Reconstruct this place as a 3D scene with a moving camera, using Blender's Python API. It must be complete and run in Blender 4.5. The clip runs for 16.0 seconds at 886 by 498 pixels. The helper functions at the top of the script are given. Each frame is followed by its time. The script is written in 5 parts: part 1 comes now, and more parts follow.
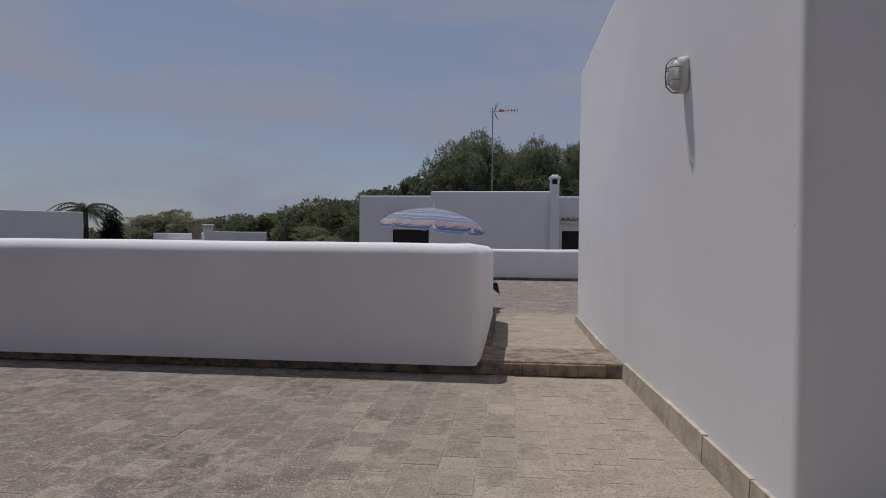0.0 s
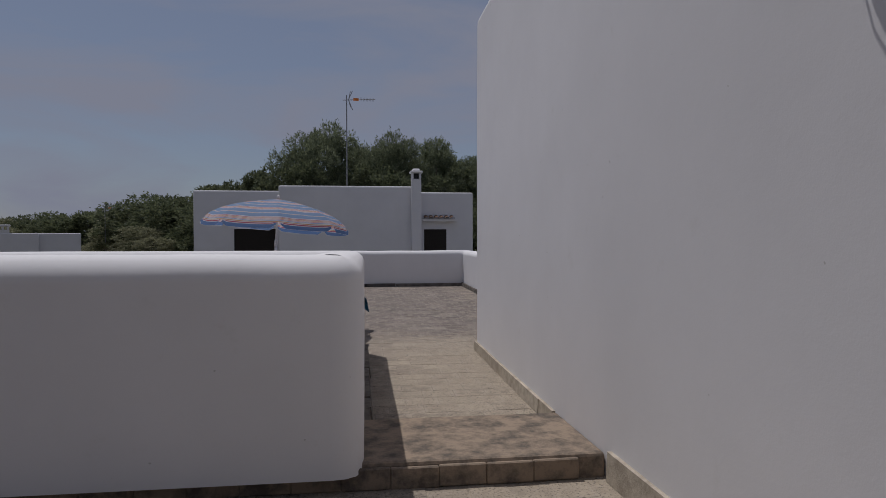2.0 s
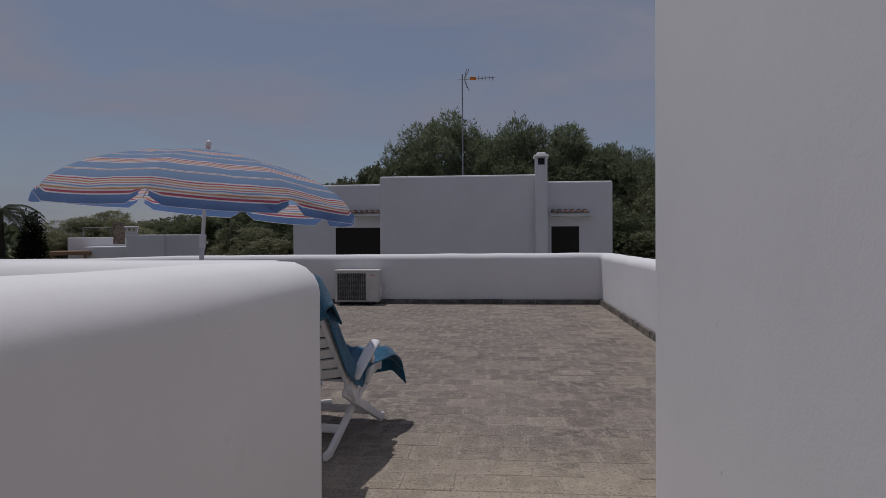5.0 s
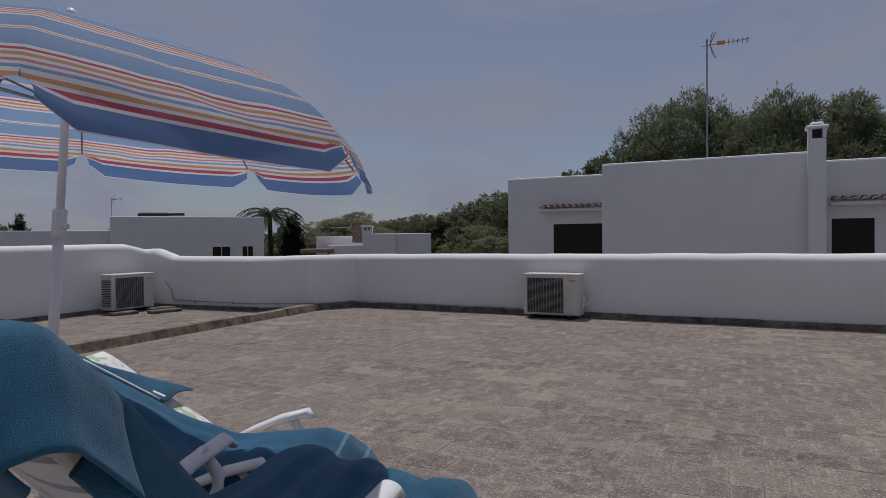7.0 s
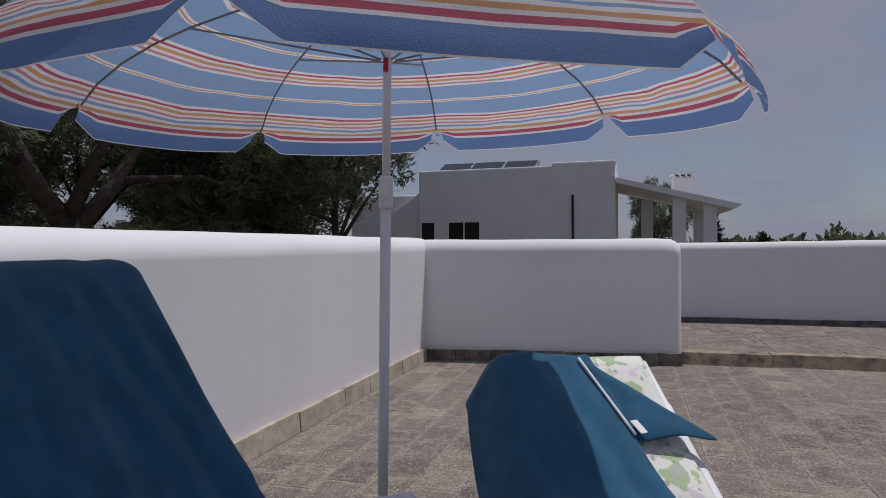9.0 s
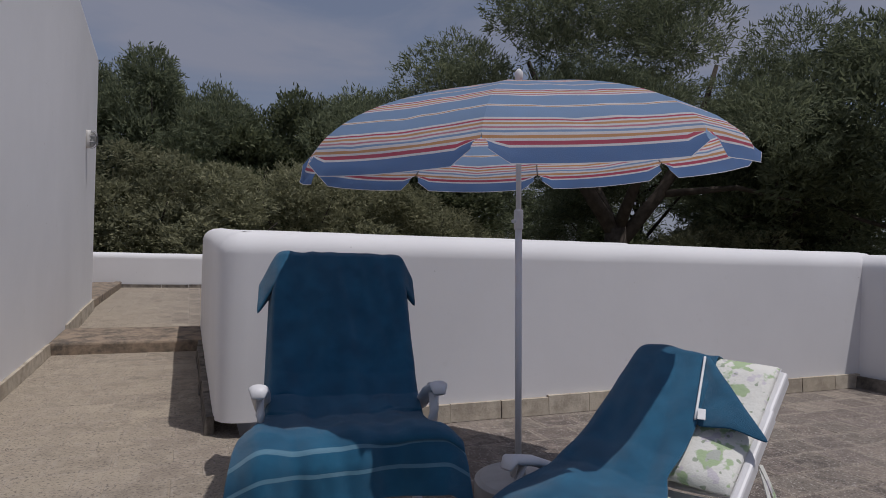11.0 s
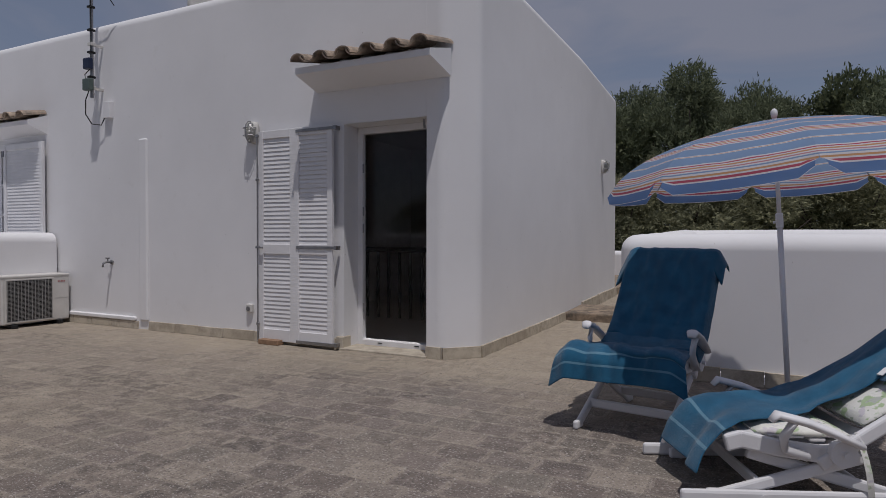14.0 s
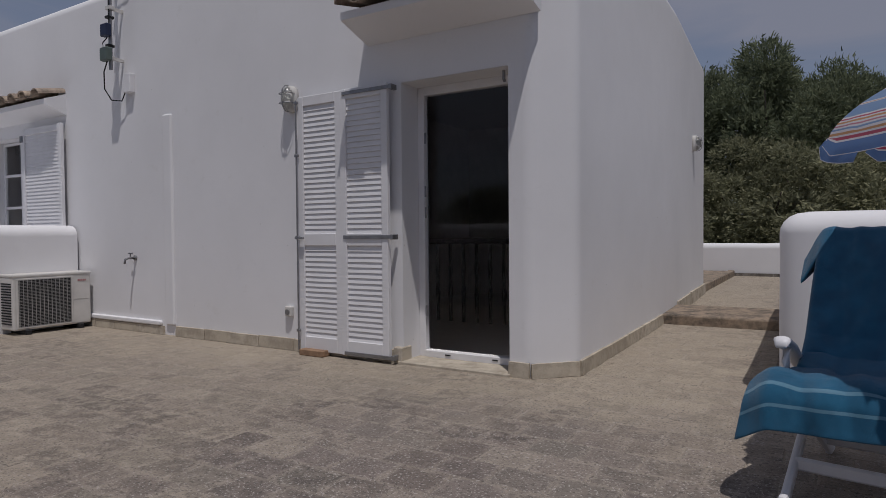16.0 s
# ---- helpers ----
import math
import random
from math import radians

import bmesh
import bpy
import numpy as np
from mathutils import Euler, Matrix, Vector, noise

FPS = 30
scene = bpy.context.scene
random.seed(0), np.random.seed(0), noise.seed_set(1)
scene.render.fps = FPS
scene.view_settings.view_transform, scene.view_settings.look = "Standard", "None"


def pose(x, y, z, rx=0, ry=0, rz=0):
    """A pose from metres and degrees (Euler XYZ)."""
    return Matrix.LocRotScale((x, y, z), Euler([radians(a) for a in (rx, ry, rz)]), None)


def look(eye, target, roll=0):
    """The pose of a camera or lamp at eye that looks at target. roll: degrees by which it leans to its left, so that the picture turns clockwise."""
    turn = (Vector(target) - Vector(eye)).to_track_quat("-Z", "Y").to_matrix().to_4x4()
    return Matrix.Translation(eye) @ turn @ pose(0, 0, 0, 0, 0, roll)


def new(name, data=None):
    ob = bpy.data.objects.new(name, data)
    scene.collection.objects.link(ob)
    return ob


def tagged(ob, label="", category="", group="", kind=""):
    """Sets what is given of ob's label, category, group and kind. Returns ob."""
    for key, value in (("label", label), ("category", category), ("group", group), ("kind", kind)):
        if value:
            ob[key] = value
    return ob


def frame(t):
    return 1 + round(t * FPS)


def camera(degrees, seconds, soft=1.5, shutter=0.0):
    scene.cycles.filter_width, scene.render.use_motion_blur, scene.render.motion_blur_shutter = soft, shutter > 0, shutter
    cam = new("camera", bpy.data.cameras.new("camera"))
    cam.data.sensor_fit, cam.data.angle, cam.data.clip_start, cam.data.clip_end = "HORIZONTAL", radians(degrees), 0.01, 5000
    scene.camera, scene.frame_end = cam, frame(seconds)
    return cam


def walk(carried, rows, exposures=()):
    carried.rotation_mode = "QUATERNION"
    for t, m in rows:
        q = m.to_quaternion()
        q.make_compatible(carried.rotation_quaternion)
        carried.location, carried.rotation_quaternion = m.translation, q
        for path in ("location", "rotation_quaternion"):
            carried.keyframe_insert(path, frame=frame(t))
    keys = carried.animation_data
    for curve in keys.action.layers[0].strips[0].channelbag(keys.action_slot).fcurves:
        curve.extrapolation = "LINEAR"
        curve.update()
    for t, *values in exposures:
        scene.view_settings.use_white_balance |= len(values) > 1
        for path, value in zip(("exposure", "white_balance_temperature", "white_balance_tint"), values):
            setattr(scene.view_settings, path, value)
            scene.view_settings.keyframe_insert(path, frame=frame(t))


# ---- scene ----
cam = camera(71.0, 16.0, 0.75)
PATH = [
    (0, (2.022, -1.001, 1.265), (1.8, 0.986, 1.225), 0.5),
    (0.5, (1.837, -0.425, 1.27), (1.818, 1.574, 1.233), 0.2),
    (1, (1.763, 0.192, 1.301), (1.836, 2.19, 1.264), 0.2),
    (1.5, (1.716, 0.865, 1.292), (1.862, 2.859, 1.253), 0.3),
    (2, (1.751, 1.537, 1.297), (2.0, 3.521, 1.254), -0.1),
    (2.5, (1.832, 2.292, 1.291), (2.069, 4.278, 1.25), -0.2),
    (3, (1.948, 3.045, 1.26), (2.183, 5.031, 1.22), -0.2),
    (5.3, (2.439, 6.487, 1.202), (2.19, 8.471, 1.164), -0.4),
    (5.5, (2.426, 6.753, 1.186), (2.128, 8.73, 1.15), -0.4),
    (6, (2.398, 7.386, 1.184), (1.895, 9.321, 1.149), -0.5),
    (6.5, (2.375, 8.029, 1.161), (1.763, 9.933, 1.126), -0.6),
    (7, (2.412, 8.636, 1.15), (1.517, 10.424, 1.115), -0.6),
    (7.5, (2.429, 9.132, 1.130), (1.092, 10.619, 1.107), -0.7),
    (8, (2.49, 9.612, 1.134), (0.74, 10.581, 1.113), -0.1),
    (8.2, (2.447, 9.784, 1.131), (0.548, 10.41, 1.118), 0.1),
    (8.5, (2.341, 10.012, 1.095), (0.345, 10.134, 1.083), -0.1),
    (8.8, (2.218, 10.241, 1.068), (0.245, 9.918, 1.055), -0.2),
    (9, (2.145, 10.37, 1.061), (0.23, 9.793, 1.051), -0.4),
    (11.3, (1.87, 12.277, 1.08), (1.398, 10.333, 1.049), 1.1),
    (11.5, (1.84, 12.417, 1.077), (1.591, 10.433, 1.034), 0.4),
    (12, (1.711, 12.841, 1.083), (1.982, 10.86, 1.039), 0.3),
    (12.5, (1.541, 13.177, 1.053), (2.109, 11.259, 1.013), 0.3),
    (13, (1.236, 13.399, 1.053), (2.037, 11.567, 1.016), 0.3),
    (13.5, (0.981, 13.571, 1.09), (1.888, 11.789, 1.049), 0.2),
    (14, (0.706, 13.705, 1.112), (1.615, 11.924, 1.072), 0.1),
    (14.5, (0.521, 13.649, 1.098), (1.442, 11.874, 1.061), 0.0),
    (15, (0.705, 13.502, 1.066), (1.635, 11.732, 1.026), -0.1),
    (15.5, (1.065, 13.164, 1.028), (2.024, 11.41, 0.985), -0.2),
    (16, (1.537, 12.744, 1.021), (2.571, 11.033, 0.972), -0.5),
]
EXPOSURE = [(0, -0.04), (0.9, -0.33), (2, -0.38), (3, -0.32), (5.3, -0.45), (7, -0.2), (9, -0.1), (11.5, -0.3), (14.5, -0.42), (16, -0.42)]
walk(cam, [(t, look(eye, target, roll)) for t, eye, target, roll in PATH], [(t, e, 6170, 13) for t, e in EXPOSURE])

# ---- world, sun ----
SUN = Vector((-0.23, 0.275, 1.0)).normalized()
world = bpy.data.worlds.new("world")
scene.world = world
world.use_nodes = True
wn, wl = world.node_tree.nodes, world.node_tree.links
sky = wn.new("ShaderNodeTexSky")
sky.sky_type, sky.sun_disc = "NISHITA", False
sky.sun_elevation, sky.sun_rotation = math.asin(SUN.z), math.atan2(SUN.x, SUN.y)
sky.altitude, sky.air_density, sky.dust_density, sky.ozone_density = 0, 1.0, 0.7, 2.5
coord = wn.new("ShaderNodeTexCoord")
stretch = wn.new("ShaderNodeMapping")
stretch.inputs["Scale"].default_value = (1.0, 1.6, 4.2)
stretch.inputs["Rotation"].default_value = (0.12, 0.2, 0.5)
cloud = wn.new("ShaderNodeTexNoise")
cloud.inputs["Scale"].default_value, cloud.inputs["Detail"].default_value = 2.3, 8
cloud.inputs["Roughness"].default_value, cloud.inputs["Distortion"].default_value = 0.52, 0.5
veil = wn.new("ShaderNodeMapRange")
veil.inputs["From Min"].default_value, veil.inputs["From Max"].default_value = 0.42, 0.63
veil.inputs["To Min"].default_value, veil.inputs["To Max"].default_value = 0.50, 1.0
blend = wn.new("ShaderNodeMixRGB")
blend.inputs["Color2"].default_value = (4.1, 4.3, 5.2, 1)
wl.new(coord.outputs["Generated"], stretch.inputs["Vector"])
wl.new(stretch.outputs[0], cloud.inputs["Vector"])
wl.new(cloud.outputs[0], veil.inputs["Value"])
wl.new(veil.outputs[0], blend.inputs["Fac"])
wl.new(sky.outputs[0], blend.inputs["Color1"])
wl.new(blend.outputs[0], wn["Background"].inputs["Color"])
wn["Background"].inputs["Strength"].default_value = 0.062
sun = new("sun", bpy.data.lights.new("sun", "SUN"))
sun.data.energy, sun.data.angle, sun.data.color = 2.7, radians(0.6), (1.0, 0.95, 0.88)
sun.matrix_world = look(SUN * 40, (0, 0, 0))


# ---- materials ----
def material(name, rough=0.8, metal=0.0):
    m = bpy.data.materials.new(name)
    m.use_nodes = True
    b = m.node_tree.nodes["Principled BSDF"]
    b.inputs["Roughness"].default_value, b.inputs["Metallic"].default_value = rough, metal
    b.inputs["Specular IOR Level"].default_value = 0.3
    return m, m.node_tree.nodes, m.node_tree.links, b


def noise_node(n, l, scale, detail=4, rough=0.55, vector=None):
    t = n.new("ShaderNodeTexNoise")
    t.inputs["Scale"].default_value, t.inputs["Detail"].default_value = scale, detail
    t.inputs["Roughness"].default_value = rough
    if vector is None:
        g = n.new("ShaderNodeNewGeometry")
        vector = g.outputs["Position"]
    l.new(vector, t.inputs["Vector"])
    return t.outputs[0]


def spread(n, l, value, a, b, c=0.0, d=1.0):
    r = n.new("ShaderNodeMapRange")
    r.inputs["From Min"].default_value, r.inputs["From Max"].default_value = a, b
    r.inputs["To Min"].default_value, r.inputs["To Max"].default_value = c, d
    l.new(value, r.inputs["Value"])
    return r.outputs[0]


def mix(n, l, fac, a, b, kind="MIX"):
    m = n.new("ShaderNodeMixRGB")
    m.blend_type = kind
    for socket, v in ((m.inputs["Fac"], fac), (m.inputs["Color1"], a), (m.inputs["Color2"], b)):
        if isinstance(v, tuple):
            socket.default_value = (*v, 1)
        elif isinstance(v, (int, float)):
            socket.default_value = v
        else:
            l.new(v, socket)
    return m.outputs[0]


def calc(n, l, op, a, b):
    m = n.new("ShaderNodeMath")
    m.operation = op
    for socket, v in ((m.inputs[0], a), (m.inputs[1], b)):
        if isinstance(v, (int, float)):
            socket.default_value = v
        else:
            l.new(v, socket)
    return m.outputs[0]


def bump(n, l, b, height, strength=0.3, distance=0.01):
    k = n.new("ShaderNodeBump")
    k.inputs["Strength"].default_value, k.inputs["Distance"].default_value = strength, distance
    l.new(height, k.inputs["Height"])
    l.new(k.outputs[0], b.inputs["Normal"])


def plain(name, colour, rough=0.7, metal=0.0, vary=0.12, scale=9.0, relief=0.0, fine=60.0):
    """One colour with faint clouding and a fine relief."""
    m, n, l, b = material(name, rough, metal)
    big = spread(n, l, noise_node(n, l, scale), 0.3, 0.7)
    dark = tuple(c * (1 - vary) for c in colour)
    light = tuple(min(1, c * (1 + vary * 0.6)) for c in colour)
    l.new(mix(n, l, big, dark, light), b.inputs["Base Color"])
    if relief:
        bump(n, l, b, noise_node(n, l, fine), relief, 0.004)
    return m


def plaster(name, colour, stain=0.35):
    m, n, l, b = material(name, 0.9)
    broad = spread(n, l, noise_node(n, l, 0.9, 5), 0.35, 0.7)
    c = mix(n, l, broad, tuple(v * 0.93 for v in colour), colour)
    spots = spread(n, l, noise_node(n, l, 5.0, 7, 0.7), 0.62, 0.8, 0, stain)
    c = mix(n, l, spots, c, (0.62, 0.60, 0.57))
    specks = spread(n, l, noise_node(n, l, 21.0, 2), 0.765, 0.79, 0, 0.5)
    c = mix(n, l, specks, c, (0.35, 0.33, 0.30))
    l.new(c, b.inputs["Base Color"])
    h = calc(n, l, "ADD", noise_node(n, l, 14.0, 3), calc(n, l, "MULTIPLY", noise_node(n, l, 130.0, 3), 0.35))
    bump(n, l, b, h, 0.16, 0.005)
    return m


def tile_stone(name, clean_zone=True, joint=False):
    """Worn sandstone-coloured paving with brown-grey lichen, pale worn rims and loose grit, cleaner close to the house."""
    m, n, l, b = material(name, 0.92)
    g = n.new("ShaderNodeNewGeometry")
    info = n.new("ShaderNodeObjectInfo")
    rnd = calc(n, l, "FRACT", calc(n, l, "ADD", g.outputs["Random Per Island"], info.outputs["Random"]), 0.0)
    tone = n.new("ShaderNodeValToRGB")
    e = tone.color_ramp.elements
    e[0].color, e[1].color = (0.20, 0.165, 0.142, 1), (0.335, 0.285, 0.235, 1)
    for at, c in ((0.3, (0.24, 0.20, 0.175, 1)), (0.55, (0.225, 0.195, 0.165, 1)), (0.8, (0.275, 0.23, 0.195, 1))):
        e.new(at).color = c
    l.new(rnd, tone.inputs["Fac"])
    c = tone.outputs[0]
    if joint:
        c = mix(n, l, 0.6, c, (0.30, 0.258, 0.215))
    broad = spread(n, l, noise_node(n, l, 0.7, 5, 0.6), 0.38, 0.62)
    lichen = spread(n, l, noise_node(n, l, 11.0, 6, 0.68), 0.40, 0.56)
    own = spread(n, l, calc(n, l, "FRACT", calc(n, l, "MULTIPLY", rnd, 7.3), 0.0), 0, 1, 0.3, 1.0)
    mask = calc(n, l, "MULTIPLY", calc(n, l, "MULTIPLY", lichen, own), spread(n, l, broad, 0, 1, 0.5, 1.0))
    wear = spread(n, l, noise_node(n, l, 5.0, 5, 0.65), 0.55, 0.66)
    c = mix(n, l, calc(n, l, "MULTIPLY", wear, 0.45), c, (0.36, 0.305, 0.25))
    far = None
    if clean_zone:
        xyz = n.new("ShaderNodeSeparateXYZ")
        l.new(g.outputs["Position"], xyz.inputs[0])
        wob = calc(n, l, "MULTIPLY", calc(n, l, "ADD", calc(n, l, "SUBTRACT", noise_node(n, l, 1.3, 4), 0.5), calc(n, l, "MULTIPLY", calc(n, l, "SUBTRACT", rnd, 0.5), 0.3)), 2.0)
        north = spread(n, l, calc(n, l, "ADD", xyz.outputs["Y"], wob), 8.95, 10.0)
        west = spread(n, l, calc(n, l, "ADD", xyz.outputs["X"], calc(n, l, "MULTIPLY", wob, 0.5)), 2.3, 0.9)
        east = spread(n, l, calc(n, l, "ADD", xyz.outputs["X"], wob), 4.5, 3.6, 0.5, 1.0)
        far = calc(n, l, "MAXIMUM", calc(n, l, "MULTIPLY", north, east), west)
        mask = calc(n, l, "MULTIPLY", mask, spread(n, l, far, 0, 1, 0.5, 1.0))
        c = mix(n, l, calc(n, l, "MULTIPLY", calc(n, l, "SUBTRACT", 1.0, far), 0.7), c, (0.46, 0.39, 0.295))
    c = mix(n, l, calc(n, l, "MULTIPLY", mask, 0.95), c, (0.095, 0.079, 0.071))
    if not joint:
        gen = n.new("ShaderNodeUVMap")
        ax = n.new("ShaderNodeSeparateXYZ")
        l.new(gen.outputs[0], ax.inputs[0])
        edge = [calc(n, l, "ABSOLUTE", calc(n, l, "SUBTRACT", ax.outputs[k], 0.5), 0.0) for k in ("X", "Y")]
        rim = calc(n, l, "ADD", calc(n, l, "MAXIMUM", edge[0], edge[1]), calc(n, l, "MULTIPLY", calc(n, l, "SUBTRACT", noise_node(n, l, 14.0, 4, 0.6), 0.5), 0.35))
        c = mix(n, l, spread(n, l, rim, 0.40, 0.50, 0, 0.6), c, (0.40, 0.345, 0.285))
    pits = spread(n, l, noise_node(n, l, 66.0, 4, 0.68), 0.55, 0.60)
    c = mix(n, l, calc(n, l, "MULTIPLY", pits, 0.6), c, (0.07, 0.061, 0.056))
    sh = n.new("ShaderNodeMapping")
    sh.inputs["Location"].default_value = (7.1, 2.7, 1.4)
    l.new(g.outputs["Position"], sh.inputs["Vector"])
    grit = spread(n, l, noise_node(n, l, 82.0, 3, 0.65, sh.outputs[0]), 0.585, 0.63)
    c = mix(n, l, calc(n, l, "MULTIPLY", grit, spread(n, l, far, 0, 1, 0.15, 0.75) if far else 0.6), c, (0.50, 0.455, 0.42))
    l.new(c, b.inputs["Base Color"])
    h = calc(n, l, "ADD", noise_node(n, l, 9.0, 5, 0.6), calc(n, l, "MULTIPLY", noise_node(n, l, 45.0, 4, 0.7), 0.9))
    bump(n, l, b, h, 0.8, 0.012)
    return m


def dirty_stone(name, a, bcol, dirt=(0.05, 0.046, 0.042)):
    m, n, l, b = material(name, 0.93)
    g = n.new("ShaderNodeNewGeometry")
    info = n.new("ShaderNodeObjectInfo")
    rnd = calc(n, l, "FRACT", calc(n, l, "ADD", g.outputs["Random Per Island"], info.outputs["Random"]), 0.0)
    c = mix(n, l, rnd, a, bcol)
    stain = spread(n, l, noise_node(n, l, 7.0, 8, 0.7), 0.42, 0.62, 0, 0.85)
    c = mix(n, l, stain, c, dirt)
    l.new(c, b.inputs["Base Color"])
    bump(n, l, b, noise_node(n, l, 35.0, 6, 0.7), 0.6, 0.008)
    return m


def cloth(name, dark, light, wet=0.0):
    m, n, l, b = material(name, 0.95)
    b.inputs["Sheen Weight"].default_value = 0.22
    b.inputs["Sheen Roughness"].default_value = 0.5
    f = spread(n, l, noise_node(n, l, 11.0, 5), 0.35, 0.68)
    fluff = noise_node(n, l, 420.0, 3, 0.7)
    c = mix(n, l, f, dark, light)
    c = mix(n, l, spread(n, l, fluff, 0.35, 0.7, 0, 0.25), c, tuple(min(1, v * 1.7) for v in light))
    l.new(c, b.inputs["Base Color"])
    bump(n, l, b, fluff, 0.8, 0.004)
    return m


def striped(name):
    """Beach-umbrella cotton: blue, white, red and orange bands by the UV's second coordinate."""
    m, n, l, b = material(name, 0.85)
    uv = n.new("ShaderNodeUVMap")
    xyz = n.new("ShaderNodeSeparateXYZ")
    l.new(uv.outputs[0], xyz.inputs[0])
    blue, pale, white = (0.14, 0.24, 0.47), (0.27, 0.40, 0.62), (0.82, 0.79, 0.81)
    red, orange, pink = (0.52, 0.10, 0.15), (0.66, 0.36, 0.17), (0.62, 0.27, 0.33)
    bands = [(0, white), (0.045, red), (0.085, white), (0.125, orange), (0.175, white), (0.215, pink), (0.255, white), (0.30, pale),
             (0.62, white), (0.645, orange), (0.665, white), (0.685, pale)]
    bands2 = [(0.0, white), (0.09, orange), (0.19, white), (0.27, red), (0.40, white), (0.48, blue), (0.965, white)]
    ramps = []
    for rows in (bands, bands2):
        r = n.new("ShaderNodeValToRGB")
        r.color_ramp.interpolation = "CONSTANT"
        e = r.color_ramp.elements
        e[0].position, e[0].color = 0, (*rows[0][1], 1)
        e[1].position, e[1].color = rows[1][0], (*rows[1][1], 1)
        for at, col in rows[2:]:
            e.new(at).color = (*col, 1)
        ramps.append(r)
    l.new(calc(n, l, "FRACT", calc(n, l, "MULTIPLY", xyz.outputs["Y"], 3.35 / 0.78), 0.0), ramps[0].inputs["Fac"])
    l.new(spread(n, l, xyz.outputs["Y"], 0.78, 1.0), ramps[1].inputs["Fac"])
    c = mix(n, l, calc(n, l, "GREATER_THAN", xyz.outputs["Y"], 0.78), ramps[0].outputs[0], ramps[1].outputs[0])
    c = mix(n, l, spread(n, l, noise_node(n, l, 12.0, 4), 0.3, 0.75, 0, 0.16), c, (0.25, 0.26, 0.30))
    l.new(c, b.inputs["Base Color"])
    bump(n, l, b, calc(n, l, "ADD", noise_node(n, l, 300.0, 2), calc(n, l, "MULTIPLY", noise_node(n, l, 7.0, 2), 2.0)), 0.3, 0.006)
    t = n.new("ShaderNodeBsdfTranslucent")
    l.new(c, t.inputs["Color"])
    s = n.new("ShaderNodeMixShader")
    s.inputs["Fac"].default_value = 0.5
    l.new(b.outputs[0], s.inputs[1])
    l.new(t.outputs[0], s.inputs[2])
    l.new(s.outputs[0], n["Material Output"].inputs["Surface"])
    return m


def floral(name):
    """White cushion cotton with soft green and mauve blotches."""
    m, n, l, b = material(name, 0.9)
    c = (0.74, 0.73, 0.68)
    c = mix(n, l, spread(n, l, noise_node(n, l, 13.0, 3), 0.54, 0.59, 0, 0.8), c, (0.33, 0.46, 0.22))
    g = n.new("ShaderNodeNewGeometry")
    sh = n.new("ShaderNodeMapping")
    sh.inputs["Location"].default_value = (3.1, 1.7, 0.4)
    l.new(g.outputs["Position"], sh.inputs["Vector"])
    c = mix(n, l, spread(n, l, noise_node(n, l, 19.0, 2, 0.5, sh.outputs[0]), 0.60, 0.65, 0, 0.5), c, (0.50, 0.44, 0.55))
    c = mix(n, l, spread(n, l, noise_node(n, l, 27.0, 1, 0.5, sh.outputs[0]), 0.66, 0.7, 0, 0.7), c, (0.20, 0.27, 0.16))
    l.new(c, b.inputs["Base Color"])
    bump(n, l, b, noise_node(n, l, 40.0, 4), 0.4, 0.01)
    return m


def leaves(name, dark, light):
    m, n, l, b = material(name, 0.75)
    g = n.new("ShaderNodeNewGeometry")
    info = n.new("ShaderNodeObjectInfo")
    c = mix(n, l, g.outputs["Random Per Island"], dark, light)
    c = mix(n, l, calc(n, l, "MULTIPLY", info.outputs["Random"], 0.35), c, tuple(v * 0.6 for v in dark))
    l.new(c, b.inputs["Base Color"])
    t = n.new("ShaderNodeBsdfTranslucent")
    l.new(c, t.inputs["Color"])
    s = n.new("ShaderNodeMixShader")
    s.inputs["Fac"].default_value = 0.42
    l.new(b.outputs[0], s.inputs[1])
    l.new(t.outputs[0], s.inputs[2])
    l.new(s.outputs[0], n["Material Output"].inputs["Surface"])
    return m


WHITE = plaster("white plaster", (0.80, 0.79, 0.80))
WHITE_FAR = plaster("white plaster of neighbours", (0.76, 0.75, 0.77), 0.2)
TILE = tile_stone("paving tile")
TILE_JOINT = tile_stone("paving joint", True, True)
SKIRT = dirty_stone("sandstone skirting", (0.56, 0.50, 0.41), (0.48, 0.42, 0.33), (0.34, 0.29, 0.23))
KERB = dirty_stone("weathered kerb stone", (0.28, 0.215, 0.16), (0.35, 0.275, 0.205), (0.085, 0.075, 0.066))
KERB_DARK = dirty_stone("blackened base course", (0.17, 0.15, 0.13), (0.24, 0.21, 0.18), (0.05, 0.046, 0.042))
PLASTIC = plain("white resin", (0.74, 0.73, 0.74), 0.42, 0, 0.05, 5.0, 0.08, 200)
PAINT = plain("white lacquered metal", (0.76, 0.75, 0.76), 0.45, 0, 0.06, 4.0, 0.05, 90)
AC_WHITE = plain("cream enamel", (0.62, 0.60, 0.57), 0.5, 0, 0.1, 6.0, 0.06, 50)
DARK = plain("black grille", (0.02, 0.02, 0.022), 0.6, 0, 0.3, 30)
WIRE = plain("grey wire", (0.36, 0.35, 0.34), 0.5)
STEEL = plain("dull galvanised steel", (0.30, 0.30, 0.31), 0.45, 0.8, 0.2, 20)
BASE_GREY = plain("grey weathered resin", (0.42, 0.41, 0.40), 0.6, 0, 0.15, 8.0, 0.1, 80)
TOWEL = cloth("blue terry", (0.008, 0.068, 0.135), (0.016, 0.112, 0.205))
